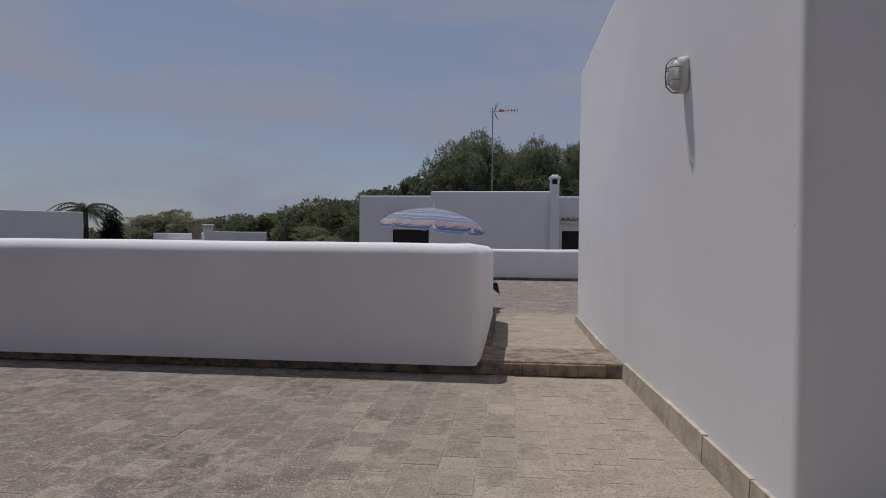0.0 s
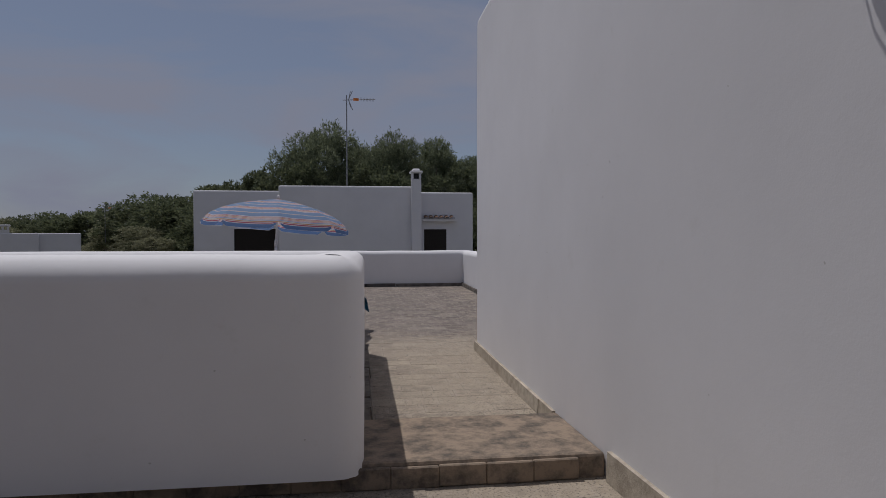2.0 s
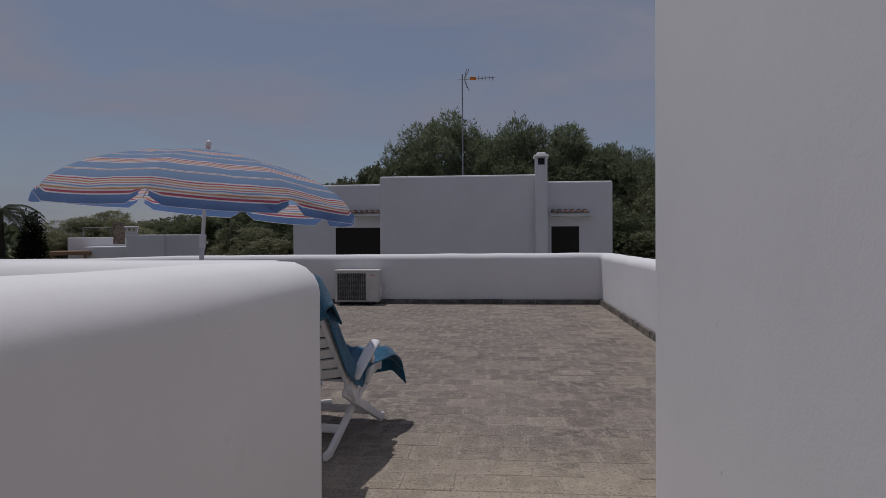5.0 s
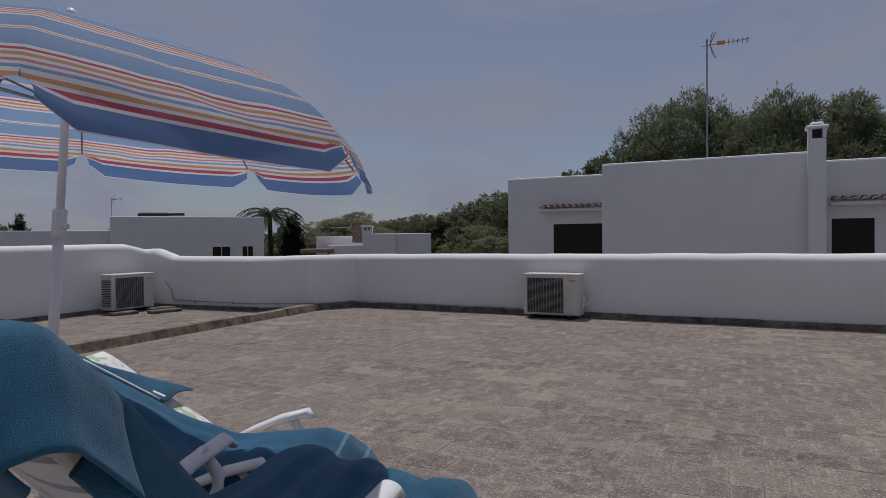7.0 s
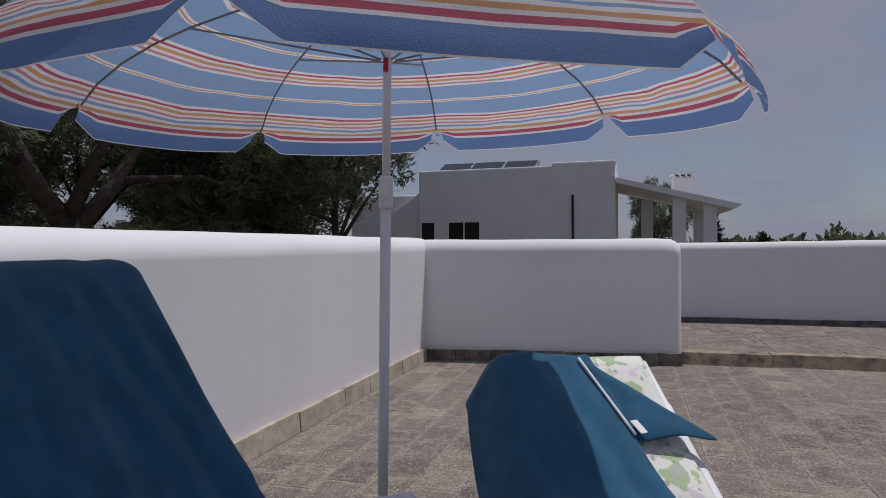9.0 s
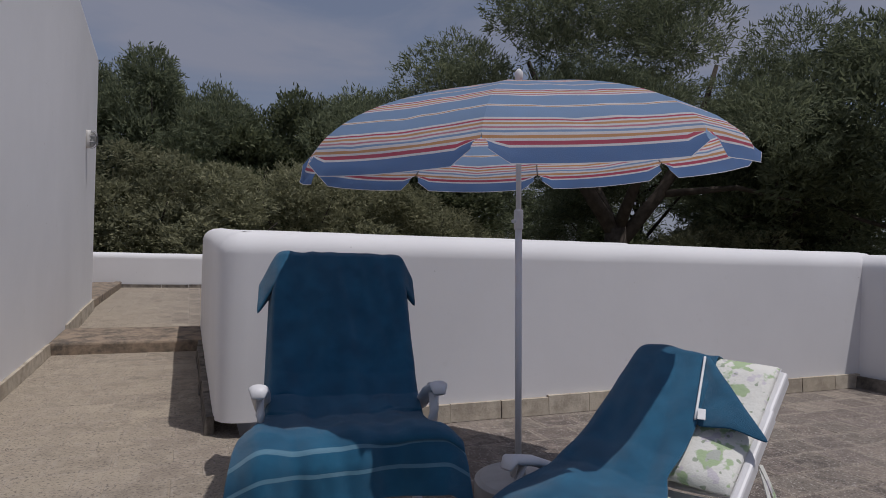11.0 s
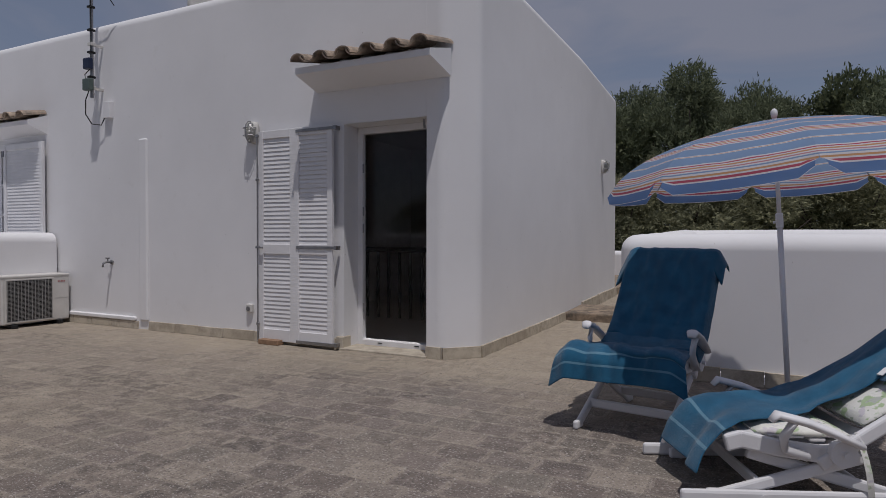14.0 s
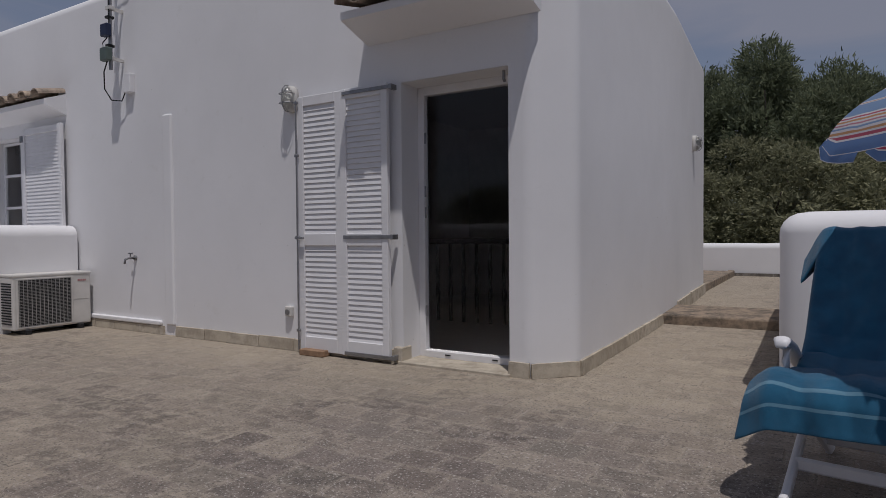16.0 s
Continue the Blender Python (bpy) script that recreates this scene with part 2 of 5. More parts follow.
TOWEL_LINE = cloth("pale blue terry stripe", (0.08, 0.19, 0.27), (0.13, 0.26, 0.35))
STRIPES = striped("striped umbrella cotton")
FLORAL = floral("floral cotton")
TERRACOTTA = dirty_stone("old clay tile", (0.50, 0.40, 0.31), (0.41, 0.32, 0.25), (0.17, 0.145, 0.12))
CLAY_FAR = dirty_stone("clay tile of neighbours", (0.30, 0.17, 0.11), (0.22, 0.13, 0.09))
WOODBLOCK = plain("unpainted wood", (0.30, 0.19, 0.12), 0.8, 0, 0.3, 25, 0.3, 60)
WOODDARK = plain("dark stained shutter wood", (0.022, 0.017, 0.014), 0.7, 0, 0.3, 18)
BARK = plain("pine bark", (0.075, 0.06, 0.05), 0.95, 0, 0.45, 6, 0.9, 14)
LABEL = plain("white label", (0.78, 0.78, 0.78), 0.6)
RED = plain("red plastic", (0.5, 0.03, 0.03), 0.5)
ORANGE = plain("orange plastic", (0.6, 0.18, 0.03), 0.5)
BADGE = plain("faded red print", (0.42, 0.20, 0.20), 0.6)
GREY_TXT = plain("grey print", (0.32, 0.32, 0.35), 0.6)
BOX_BLUE = plain("dark blue box", (0.02, 0.03, 0.07), 0.5)
BOX_GREY = plain("grey green box", (0.10, 0.13, 0.12), 0.5)
CABLE = plain("black cable", (0.015, 0.015, 0.015), 0.6)
PANEL = plain("solar panel", (0.012, 0.014, 0.025), 0.2)
GROUNDM = plain("dry garden ground", (0.13, 0.115, 0.07), 0.95, 0, 0.5, 0.08, 0.4, 1.5)
ROOM = plain("dim room paint", (0.78, 0.75, 0.71), 0.9)
PINE = leaves("pine needles", (0.115, 0.14, 0.088), (0.285, 0.315, 0.185))
OLIVE = leaves("grey-green leaves", (0.17, 0.18, 0.11), (0.39, 0.38, 0.23))
OAK = leaves("dark evergreen leaves", (0.09, 0.112, 0.066), (0.21, 0.23, 0.12))
CYPRESS = leaves("cypress leaves", (0.012, 0.018, 0.009), (0.035, 0.045, 0.02))
PALM = leaves("palm leaves", (0.03, 0.04, 0.018), (0.07, 0.085, 0.04))


def glass(name, tint, rough=0.02):
    m, n, l, b = material(name, rough)
    b.inputs["Base Color"].default_value = (*tint, 1)
    b.inputs["Transmission Weight"].default_value = 1.0
    b.inputs["IOR"].default_value = 1.45
    return m


DOOR_GLASS = glass("tinted door glass", (0.78, 0.77, 0.76))
DOOR_GLASS.node_tree.nodes["Principled BSDF"].inputs["IOR"].default_value = 1.3
FROST = glass("ribbed lamp glass", (0.92, 0.93, 0.93), 0.25)


# ---- building blocks ----
def mesh_from(name, bm, mat, smooth=False):
    bmesh.ops.recalc_face_normals(bm, faces=bm.faces[:])
    me = bpy.data.meshes.new(name)
    bm.to_mesh(me)
    bm.free()
    for m in mat if isinstance(mat, (list, tuple)) else (mat,):
        me.materials.append(m)
    if smooth:
        me.polygons.foreach_set("use_smooth", [True] * len(me.polygons))
    return me


def part(name, bm, mat, parent=None, label="", smooth=False):
    ob = new(name, mesh_from(name, bm, mat, smooth))
    if parent:
        ob.parent = parent
    if label:
        ob["label"] = label
    return ob


def thing(name, label, category, m=None, group="", kind=""):
    ob = new(name)
    ob.empty_display_size = 0.1
    if m is not None:
        ob.matrix_basis = m
    return tagged(ob, label, category, group, kind)


def fixed(name, bm, mat, label, category, smooth=False):
    ob = tagged(part(name, bm, mat, None, "", smooth), label, category, "", "structure")
    if smooth:
        ob.modifiers.new("face normals", "WEIGHTED_NORMAL").weight = 80
    return ob


def box(bm, x0, x1, y0, y1, z0, z1, bevel=0.0, m=None, seg=1):
    got = bmesh.ops.create_cube(bm, size=1)["verts"]
    for v in got:
        v.co = Vector(((x0 + x1) / 2 + v.co.x * (x1 - x0), (y0 + y1) / 2 + v.co.y * (y1 - y0), (z0 + z1) / 2 + v.co.z * (z1 - z0)))
    if bevel:
        edges = list({e for v in got for e in v.link_edges})
        out = bmesh.ops.bevel(bm, geom=edges, offset=bevel, segments=seg, affect="EDGES", profile=0.5)
        got = list({v for f in out["faces"] for v in f.verts} | {v for v in got if v.is_valid})
    if m is not None:
        for v in got:
            v.co = m @ v.co
    return bm


def tube(bm, points, radius, sides=10, flat=1.0):
    """A round bar along points; radius may be a list; flat squashes it."""
    points = [Vector(p) for p in points]
    radii = radius if isinstance(radius, (list, tuple)) else [radius] * len(points)
    rings = []
    for i, p in enumerate(points):
        d = (points[min(i + 1, len(points) - 1)] - points[max(i - 1, 0)]).normalized()
        up = Vector((0, 0, 1)) if abs(d.z) < 0.95 else Vector((1, 0, 0))
        a = d.cross(up).normalized()
        b = a.cross(d)
        rings.append([bm.verts.new(p + radii[i] * (a * math.cos(k * math.tau / sides) + b * flat * math.sin(k * math.tau / sides))) for k in range(sides)])
    for r, s in zip(rings, rings[1:]):
        for k in range(sides):
            bm.faces.new((r[k], r[(k + 1) % sides], s[(k + 1) % sides], s[k]))
    bm.faces.new(rings[0][::-1])
    bm.faces.new(rings[-1])
    return bm


def disc(bm, centre, axis, radius, depth, sides=20):
    c, d = Vector(centre), Vector(axis).normalized()
    return tube(bm, [c - d * depth / 2, c + d * depth / 2], radius, sides)


def sweep(bm, corners, thick, z0=0.0, radius=0.1, corner=0.06, ends=(True, True), rounded=True, step=0.22, wave=0.004):
    """A wall along (x, y, height) corners; its face lies on the line, its body to the left of the way."""
    pts = []
    n = len(corners)
    for i, c in enumerate(corners):
        p = Vector(c[:2])
        if 0 < i < n - 1:
            a, b = Vector(corners[i - 1][:2]), Vector(corners[i + 1][:2])
            da, db = (a - p).normalized(), (b - p).normalized()
            if da.dot(db) > -0.97:
                for k in range(5):
                    u = k / 4
                    q = (1 - u) ** 2 * (p + da * corner) + 2 * u * (1 - u) * p + u * u * (p + db * corner)
                    pts.append((q, c[2]))
                continue
        pts.append((p, c[2]))
    line = []
    for (p, h), (q, g) in zip(pts, pts[1:]):
        m = max(1, int((q - p).length / step))
        line += [(p.lerp(q, k / m), h + (g - h) * (0.5 - 0.5 * math.cos(math.pi * k / m))) for k in range(m)]
    line.append(pts[-1])
    total = [0.0]
    for (p, _), (q, _) in zip(line, line[1:]):
        total.append(total[-1] + (q - p).length)
    if rounded:
        cap = []
        for side, on in ((0, ends[0]), (1, ends[1])):
            if on:
                for f in (0.0, 0.08, 0.3, 0.65):
                    cap.append(f * radius if side == 0 else total[-1] - f * radius)
        extra = []
        for s in cap:
            for i in range(len(total) - 1):
                if total[i] - 1e-6 <= s <= total[i + 1] + 1e-6:
                    u = (s - total[i]) / max(1e-6, total[i + 1] - total[i])
                    extra.append((s, line[i][0].lerp(line[i + 1][0], u), line[i][1] + (line[i + 1][1] - line[i][1]) * u))
                    break
        every = sorted([(t, p, h) for t, (p, h) in zip(total, line)] + extra, key=lambda r: r[0])
        kept = [every[0]]
        for r in every[1:]:
            if r[0] - kept[-1][0] > 0.003:
                kept.append(r)
        total, line = [r[0] for r in kept], [(r[1], r[2]) for r in kept]
    rings = []
    for i, (p, h) in enumerate(line):
        q0, q1 = line[max(i - 1, 0)][0], line[min(i + 1, len(line) - 1)][0]
        d = (q1 - q0).normalized()
        left = Vector((-d.y, d.x))
        f = 1.0
        if rounded:
            for on, s in ((ends[0], total[i]), (ends[1], total[-1] - total[i])):
                if on and s < radius:
                    f = min(f, math.sqrt(max(0.0, 1 - (1 - s / radius) ** 2)))
        r = radius if rounded else 0.0
        half = thick / 2 - r * (1 - f)
        top = h - r * (1 - f) * 0.8
        prof = [(-half, z0), (-half, z0 + (top - z0) * 0.35), (-half, z0 + (top - z0) * 0.7)]
        if r:
            k = min(r, half)
            prof += [(-half + k * (1 - math.cos(a)), top - k + k * math.sin(a)) for a in (0, 0.3, 0.6, 0.95, 1.3)]
            prof += [(0, top + 0.004)]
        else:
            prof += [(-half, top)]
        prof += [(-s, z) for s, z in prof[::-1] if s < 0]
        ring = []
        for s, z in prof:
            w = wave * noise.noise(Vector((p.x * 1.7 + s, p.y * 1.7, z * 2.1))) * 2 if z > z0 else 0
            at = p + left * (thick / 2 + s + w)
            ring.append(bm.verts.new((at.x, at.y, z + (w if z > h - 0.12 and rounded else 0))))
        rings.append(ring)
    for a, b in zip(rings, rings[1:]):
        for k in range(len(a) - 1):
            bm.faces.new((a[k], a[k + 1], b[k + 1], b[k]))
    for ring in (rings[0][::-1], rings[-1]):
        bm.faces.new([bm.verts.new(v.co) for v in ring])
    return bm


def blocks(bm, a, b, out, height, deep, length=0.33, z0=0.0, seed=1, gap=0.0025):
    """A row of stone blocks from a to b, standing out towards out."""
    rng = random.Random(seed)
    a, b, out = Vector(a), Vector(b), Vector(out).normalized()
    d = (b - a).normalized()
    total, s = (b - a).length, 0.0
    while s < total - 0.02:
        e = min(total, s + length * rng.uniform(0.8, 1.2))
        if total - e < 0.1:
            e = total
        p, q = a + d * (s + gap), a + d * (e - gap)
        w, h = deep * rng.uniform(0.85, 1.1), height * rng.uniform(0.93, 1.05)
        v = [bm.verts.new((x.x + o.x, x.y + o.y, z)) for x, o, z in (
            (p, out * 0, z0), (q, out * 0, z0), (q, out * w, z0), (p, out * w, z0),
            (p, out * 0, z0 + h), (q, out * 0, z0 + h), (q, out * w * 0.8, z0 + h), (p, out * w * 0.8, z0 + h))]
        for f in ((4, 5, 6, 7), (3, 2, 6, 7), (0, 3, 7, 4), (2, 1, 5, 6)):
            bm.faces.new([v[k] for k in f])
        s = e
    return bm


# ---- ground and terrace structure ----
bm = bmesh.new()
bmesh.ops.create_circle(bm, cap_ends=True, segments=64, radius=2500, matrix=Matrix.Translation((0, 0, -3.4)))
fixed("ground", bm, GROUNDM, "dry garden ground reaching to the horizon", "ground")

bm = bmesh.new()
box(bm, -7.5, 16.3, 8.6, 17.75, -3.4, -0.06)
box(bm, -4.2, 16.3, -3.2, 8.6, -3.4, -0.06)
fixed("floor", bm, WHITE, "white plastered storey under the roof terrace", "building")

bm = bmesh.new()
for x0, x1, y0, y1, z in ((-3.9, 3.2, -2.9, 4.8, -0.003), (1.6, 3.1, 5.5, 8.449, -0.003), (-3.95, 9.1, 8.45, 17.5, -0.003), (-7.3, -3.95, 8.9, 16.9, -0.027)):
    box(bm, x0, x1, y0, y1, -0.06, z)
fixed("pavement", bm, TILE_JOINT, "mortar bed between worn terrace tiles", "terrace floor")

# parapets: face on the line, body outwards
bm = sweep(bmesh.new(), [(-7.2, 8.9, 1.07), (-7.24, 15.8, 1.10), (-7.24, 16.24, 1.01), (-6.75, 16.27, 0.875), (-4.9, 16.42, 0.87), (-4.1, 16.8, 0.885), (-3.68, 17.48, 0.89), (4.27, 17.45, 0.91), (4.27, 13.1, 0.91),
                         (4.27, 12.45, 1.16), (4.27, 12.2, 1.16), (8.93, 12.2, 1.15), (8.93, 8.75, 1.15)], 0.30, -0.06, 0.12, 0.05, (False, False))
fixed("wall_parapet_north", bm, WHITE, "whitewashed terrace parapet with a rounded top", "parapet", True)
bm = sweep(bmesh.new(), [(-3.9, 4.63, 1.21), (1.74, 4.63, 1.20), (1.74, 8.52, 1.135), (-3.62, 8.52, 1.135)], 0.34, 0.085, 0.13, 0.16, (False, False))
fixed("wall_lightwell", bm, WHITE, "whitewashed waist-high wall with rounded top round a light well", "wall", True)
bm = sweep(bmesh.new(), [(-3.40, 8.3, 1.115), (-3.68, 10.82, 1.11)], 0.30, 0.07, 0.13, 0.1, (False, True))
fixed("wall_stub", bm, WHITE, "short whitewashed wall with a rounded end", "wall", True)
bm = sweep(bmesh.new(), [(16.0, -2.9, 0.74), (3.6, -2.9, 0.74), (-3.9, -2.9, 0.74), (-3.9, 4.9, 0.9)], 0.3, -0.06, 0.12, 0.1, (False, False))
fixed("wall_parapet_south", bm, WHITE, "whitewashed parapet along the roof edge", "parapet", True)
bm = bmesh.new()
box(bm, -3.9, -3.56, 4.9, 8.3, -0.05, 1.1)
box(bm, -3.4, 1.4, 4.97, 8.18, -3.0, -2.9)
fixed("wall_lightwell_west", bm, WHITE, "plain wall closing the light well", "wall")

# house: walls on one line round the block, with door and window openings
HN, HW, HS, TOP = 8.72, 3.0, 1.62, 3.76
HX = 3.17  # west face at its south end
D0, D1, DT = 3.42, 4.34, 2.21
W0, W1 = 10.05, 11.05
SAYS = "whitewashed house wall with a softly rounded roof edge"
for name, corners, z0, rounded in (
        ("wall_west", [(D0, HN, TOP), (3.26, HN, TOP), (HW, 8.45, TOP), (3.035, 4.7, TOP), (HX, HS, TOP), (16, HS, TOP)], -0.02, True),
        ("wall_over_door", [(D1, HN, TOP), (D0, HN, TOP)], DT, True),
        ("wall_north", [(W0, HN, TOP), (D1, HN, TOP)], -0.02, True),
        ("wall_over_window", [(W1, HN, TOP), (W0, HN, TOP)], 2.3, True),
        ("wall_under_window", [(W1, HN, 1.0), (W0, HN, 1.0)], -0.02, False),
        ("wall_north_east", [(16, HN, TOP), (W1, HN, TOP)], -0.02, True),
        ("wall_east", [(16, HS, TOP), (16, HN, TOP)], -0.02, True)):
    fixed(name, sweep(bmesh.new(), corners, 0.3, z0, 0.12, 0.06, (False, False), rounded), WHITE, SAYS, "house wall", True)
bm = bmesh.new()
box(bm, HW + 0.3, 15.7, HS + 0.3, HN - 0.3, 2.75, 2.95)
fixed("ceiling", bm, ROOM, "plain painted ceiling of the dark room", "ceiling")
bm = bmesh.new()
box(bm, HW + 0.29, 15.7, HS + 0.3, HN - 0.3, 3.35, 3.5)
fixed("roof", bm, WHITE, "flat roof of the house block", "roof")
bm = bmesh.new()
box(bm, HW + 0.3, 15.7, HS + 0.3, HN - 0.01, -0.05, 0.02)
fixed("floor_room", bm, ROOM, "dim floor of the dark room", "floor")
bm = bmesh.new()
box(bm, HW + 0.3, 15.7, 3.4, 3.5, 0.02, 2.75)
box(bm, 6.6, 6.7, 3.5, HN - 0.31, 0.02, 2.75)
fixed("wall_room", bm, ROOM, "plain inner walls of the dark room", "wall")
# shallow pier on the north face and thicker piers beside the door
bm = bmesh.new()
box(bm, 7.18, 7.32, HN - 0.02, HN + 0.028, 0.10, 2.27, 0.02, None, 2)
box(bm, 7.40, 9.0, HN - 0.02, HN + 0.035, 0.09, 0.14, 0.012)
fixed("trim_pier", bm, WHITE, "shallow plastered pier and ledge on the house wall", "pier", True)

# slab roof beyond the house corner, with its kerb
bm = bmesh.new()
box(bm, 3.29, 16, -2.88, HS - 0.01, -0.05, 0.11)
fixed("floor_slab", bm, KERB, "grey roof slab behind the house corner", "roof slab")

# skirting and base courses
bm = bmesh.new()
blocks(bm, (HW, 8.46), (3.027, 5.6), (-1, 0), 0.105, 0.03, 0.7, 0, 3)
blocks(bm, (3.26, HN), (HW, 8.45), (-0.7, 0.7), 0.105, 0.03, 0.4, 0, 31)
blocks(bm, (3.037, 4.66), (HX, HS), (-1, 0), 0.16, 0.035, 0.7, 0, 4)
blocks(bm, (D0, HN), (3.26, HN), (0, 1), 0.105, 0.03, 0.25, 0, 5)
blocks(bm, (7.15, HN), (D1 + 0.06, HN), (0, 1), 0.10, 0.035, 0.4, 0, 6)
blocks(bm, (9.0, HN), (7.36, HN), (0, 1), 0.085, 0.03, 0.4, 0, 61)
blocks(bm, (1.3, 8.51), (-3.4, 8.51), (0, 1), 0.115, 0.05, 0.36, 0, 7)
fixed("baseboard", bm, SKIRT, "sandstone-coloured tile skirting along the walls", "skirting")
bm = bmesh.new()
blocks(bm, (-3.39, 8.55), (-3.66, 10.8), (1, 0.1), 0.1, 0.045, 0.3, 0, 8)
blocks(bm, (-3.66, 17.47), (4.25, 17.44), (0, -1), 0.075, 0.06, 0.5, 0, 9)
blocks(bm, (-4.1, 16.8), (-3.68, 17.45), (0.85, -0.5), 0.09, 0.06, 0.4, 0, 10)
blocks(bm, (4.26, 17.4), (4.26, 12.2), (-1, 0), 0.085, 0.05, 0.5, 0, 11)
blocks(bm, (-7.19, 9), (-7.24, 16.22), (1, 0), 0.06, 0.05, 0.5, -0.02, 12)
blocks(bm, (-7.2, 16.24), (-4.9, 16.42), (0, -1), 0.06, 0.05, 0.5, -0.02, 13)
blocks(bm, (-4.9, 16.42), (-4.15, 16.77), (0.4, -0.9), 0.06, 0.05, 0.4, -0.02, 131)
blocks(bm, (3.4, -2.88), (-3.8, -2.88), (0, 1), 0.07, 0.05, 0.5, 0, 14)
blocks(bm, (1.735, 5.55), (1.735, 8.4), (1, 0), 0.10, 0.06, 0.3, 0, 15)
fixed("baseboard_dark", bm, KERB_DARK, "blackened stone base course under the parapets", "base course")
bm = bmesh.new()
box(bm, 3.17, 3.31, -2.85, HS - 0.02, -0.02, 0.13, 0.015)
fixed("kerb_roof", bm, KERB, "dark roof kerb behind the house corner", "kerb")

# raised threshold across the passage and under the wall
bm = bmesh.new()
box(bm, 1.5, 3.03, 4.72, 5.58, -0.03, 0.118, 0.02, None, 2)
for v in bm.verts:
    v.co.z += (0.03 * (5.15 - v.co.y) if v.co.z > 0.05 else 0) + 0.008 * noise.noise(v.co * 3)
sill = fixed("kerb_threshold", bm, KERB, "worn stone threshold across the passage", "threshold")
brick = bmesh.new()
box(brick, -0.1245, 0.1245, -0.025, 0.0, 0.0, 0.112, 0.006)
brick_mesh = mesh_from("riser_brick", brick, KERB)
x = -3.75
while x < 3.0:
    ob = new("brick", brick_mesh)
    ob.parent = sill
    ob.location = (min(x, 2.905), 4.715 + random.uniform(-0.004, 0.004), random.uniform(-0.004, 0.004))
    ob.rotation_euler.z = random.uniform(-0.01, 0.01)
    x += 0.25
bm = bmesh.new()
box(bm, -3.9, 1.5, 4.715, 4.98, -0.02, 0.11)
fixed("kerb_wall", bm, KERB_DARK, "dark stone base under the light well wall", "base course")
# kerb of the west bay
bm = bmesh.new()
blocks(bm, (-3.92, 10.75), (-4.1, 16.75), (1, 0.03), 0.11, 0.2, 0.9, -0.01, 21, 0.004)
fixed("kerb_bay", bm, KERB, "long brownish kerb between two terrace bays", "kerb")


# ---- door, shutters, canopy ----
def louvre_leaf(parent, name, x0, x1, z0, z1, y, thick, rails, slats, mat):
    """A framed leaf with louvre panels between its rails; y is its front."""
    bm = bmesh.new()
    st = 0.062
    box(bm, x0, x0 + st, y - thick, y, z0, z1, 0.004)
    box(bm, x1 - st, x1, y - thick, y, z0, z1, 0.004)
    for a, b in rails:
        box(bm, x0 + st, x1 - st, y - thick, y - 0.002, a, b, 0.003)
    leaf = part(name, bm, mat, parent)
    one = bmesh.new()
    box(one, x0 + st, x1 - st, -0.025, 0.025, -0.003, 0.003, 0.0, pose(0, 0, 0, -78))
    me = mesh_from("louvre", one, mat)
    for (a, b), (c, d) in zip(rails, rails[1:]):
        k = max(3, int((c - b) / slats))
        for i in range(k):
            ob = new("louvre", me)
            ob.parent = leaf
            ob.location = (0, y - thick / 2, b + (c - b) * (i + 0.5) / k)
    return leaf


bm = bmesh.new()
box(bm, D0 + 0.001, D1 - 0.001, HN - 0.29, HN - 0.006, DT - 0.004, DT + 0.03)
box(bm, W0 + 0.001, W1 - 0.001, HN - 0.29, HN - 0.006, 2.296, 2.33)
fixed("trim_lintel", bm, WHITE, "plastered undersides of the door and window openings", "lintel")

door = thing("door_1", "white framed terrace door with dark glass", "door", kind="structure")
fy = 8.47
bm = bmesh.new()
box(bm, D0, D0 + 0.05, fy - 0.05, fy + 0.02, 0.02, DT - 0.005, 0.004)
box(bm, D1 - 0.06, D1, fy - 0.05, fy + 0.02, 0.02, DT - 0.005, 0.004)
box(bm, D0 + 0.05, D1 - 0.06, fy - 0.05, fy + 0.02, DT - 0.07, DT - 0.005, 0.004)
box(bm, D0 + 0.05, D1 - 0.06, fy - 0.05, fy + 0.03, 0.02, 0.075, 0.004)
part("door_frame", bm, PAINT, door)
bm = bmesh.new()
box(bm, D0 + 0.06, D1 - 0.075, fy - 0.022, fy - 0.014, 0.09, DT - 0.08)
part("pane", bm, DOOR_GLASS, door).visible_shadow = False
bm = bmesh.new()
for z in (0.35, 1.15, 1.32, 1.75):
    box(bm, D1 - 0.08, D1 - 0.066, fy + 0.018, fy + 0.03, z, z + 0.09, 0.003)
part("hinge", bm, STEEL, door)
bm = bmesh.new()
for x in (D0 + 0.2, D0 + 0.62):
    box(bm, x, x + 0.05, fy + 0.028, fy + 0.034, 0.045, 0.055)
part("drain_slot", bm, DARK, door)
bm = bmesh.new()
box(bm, D0 - 0.02, D1 + 0.03, fy - 0.1, HN + 0.05, -0.01, 0.022, 0.006)
fixed("trim_sill", bm, SKIRT, "worn stone door sill", "sill")
bm = bmesh.new()
box(bm, D1 - 0.012, D1 + 0.07, HN - 0.1, HN + 0.045, 0.0, 0.13, 0.008)
fixed("trim_stop", bm, SKIRT, "stone block at the foot of the door jamb", "stone block")
bm = bmesh.new()
tube(bm, [(D0 + 0.08, HN - 0.1, DT - 0.0), (D0 + 0.08, HN - 0.1, DT - 0.07), (D0 + 0.065, HN - 0.08, DT - 0.085)], 0.012, 8)
tagged(part("door_catch", bm, STEEL), "small steel catch under the lintel", "catch")

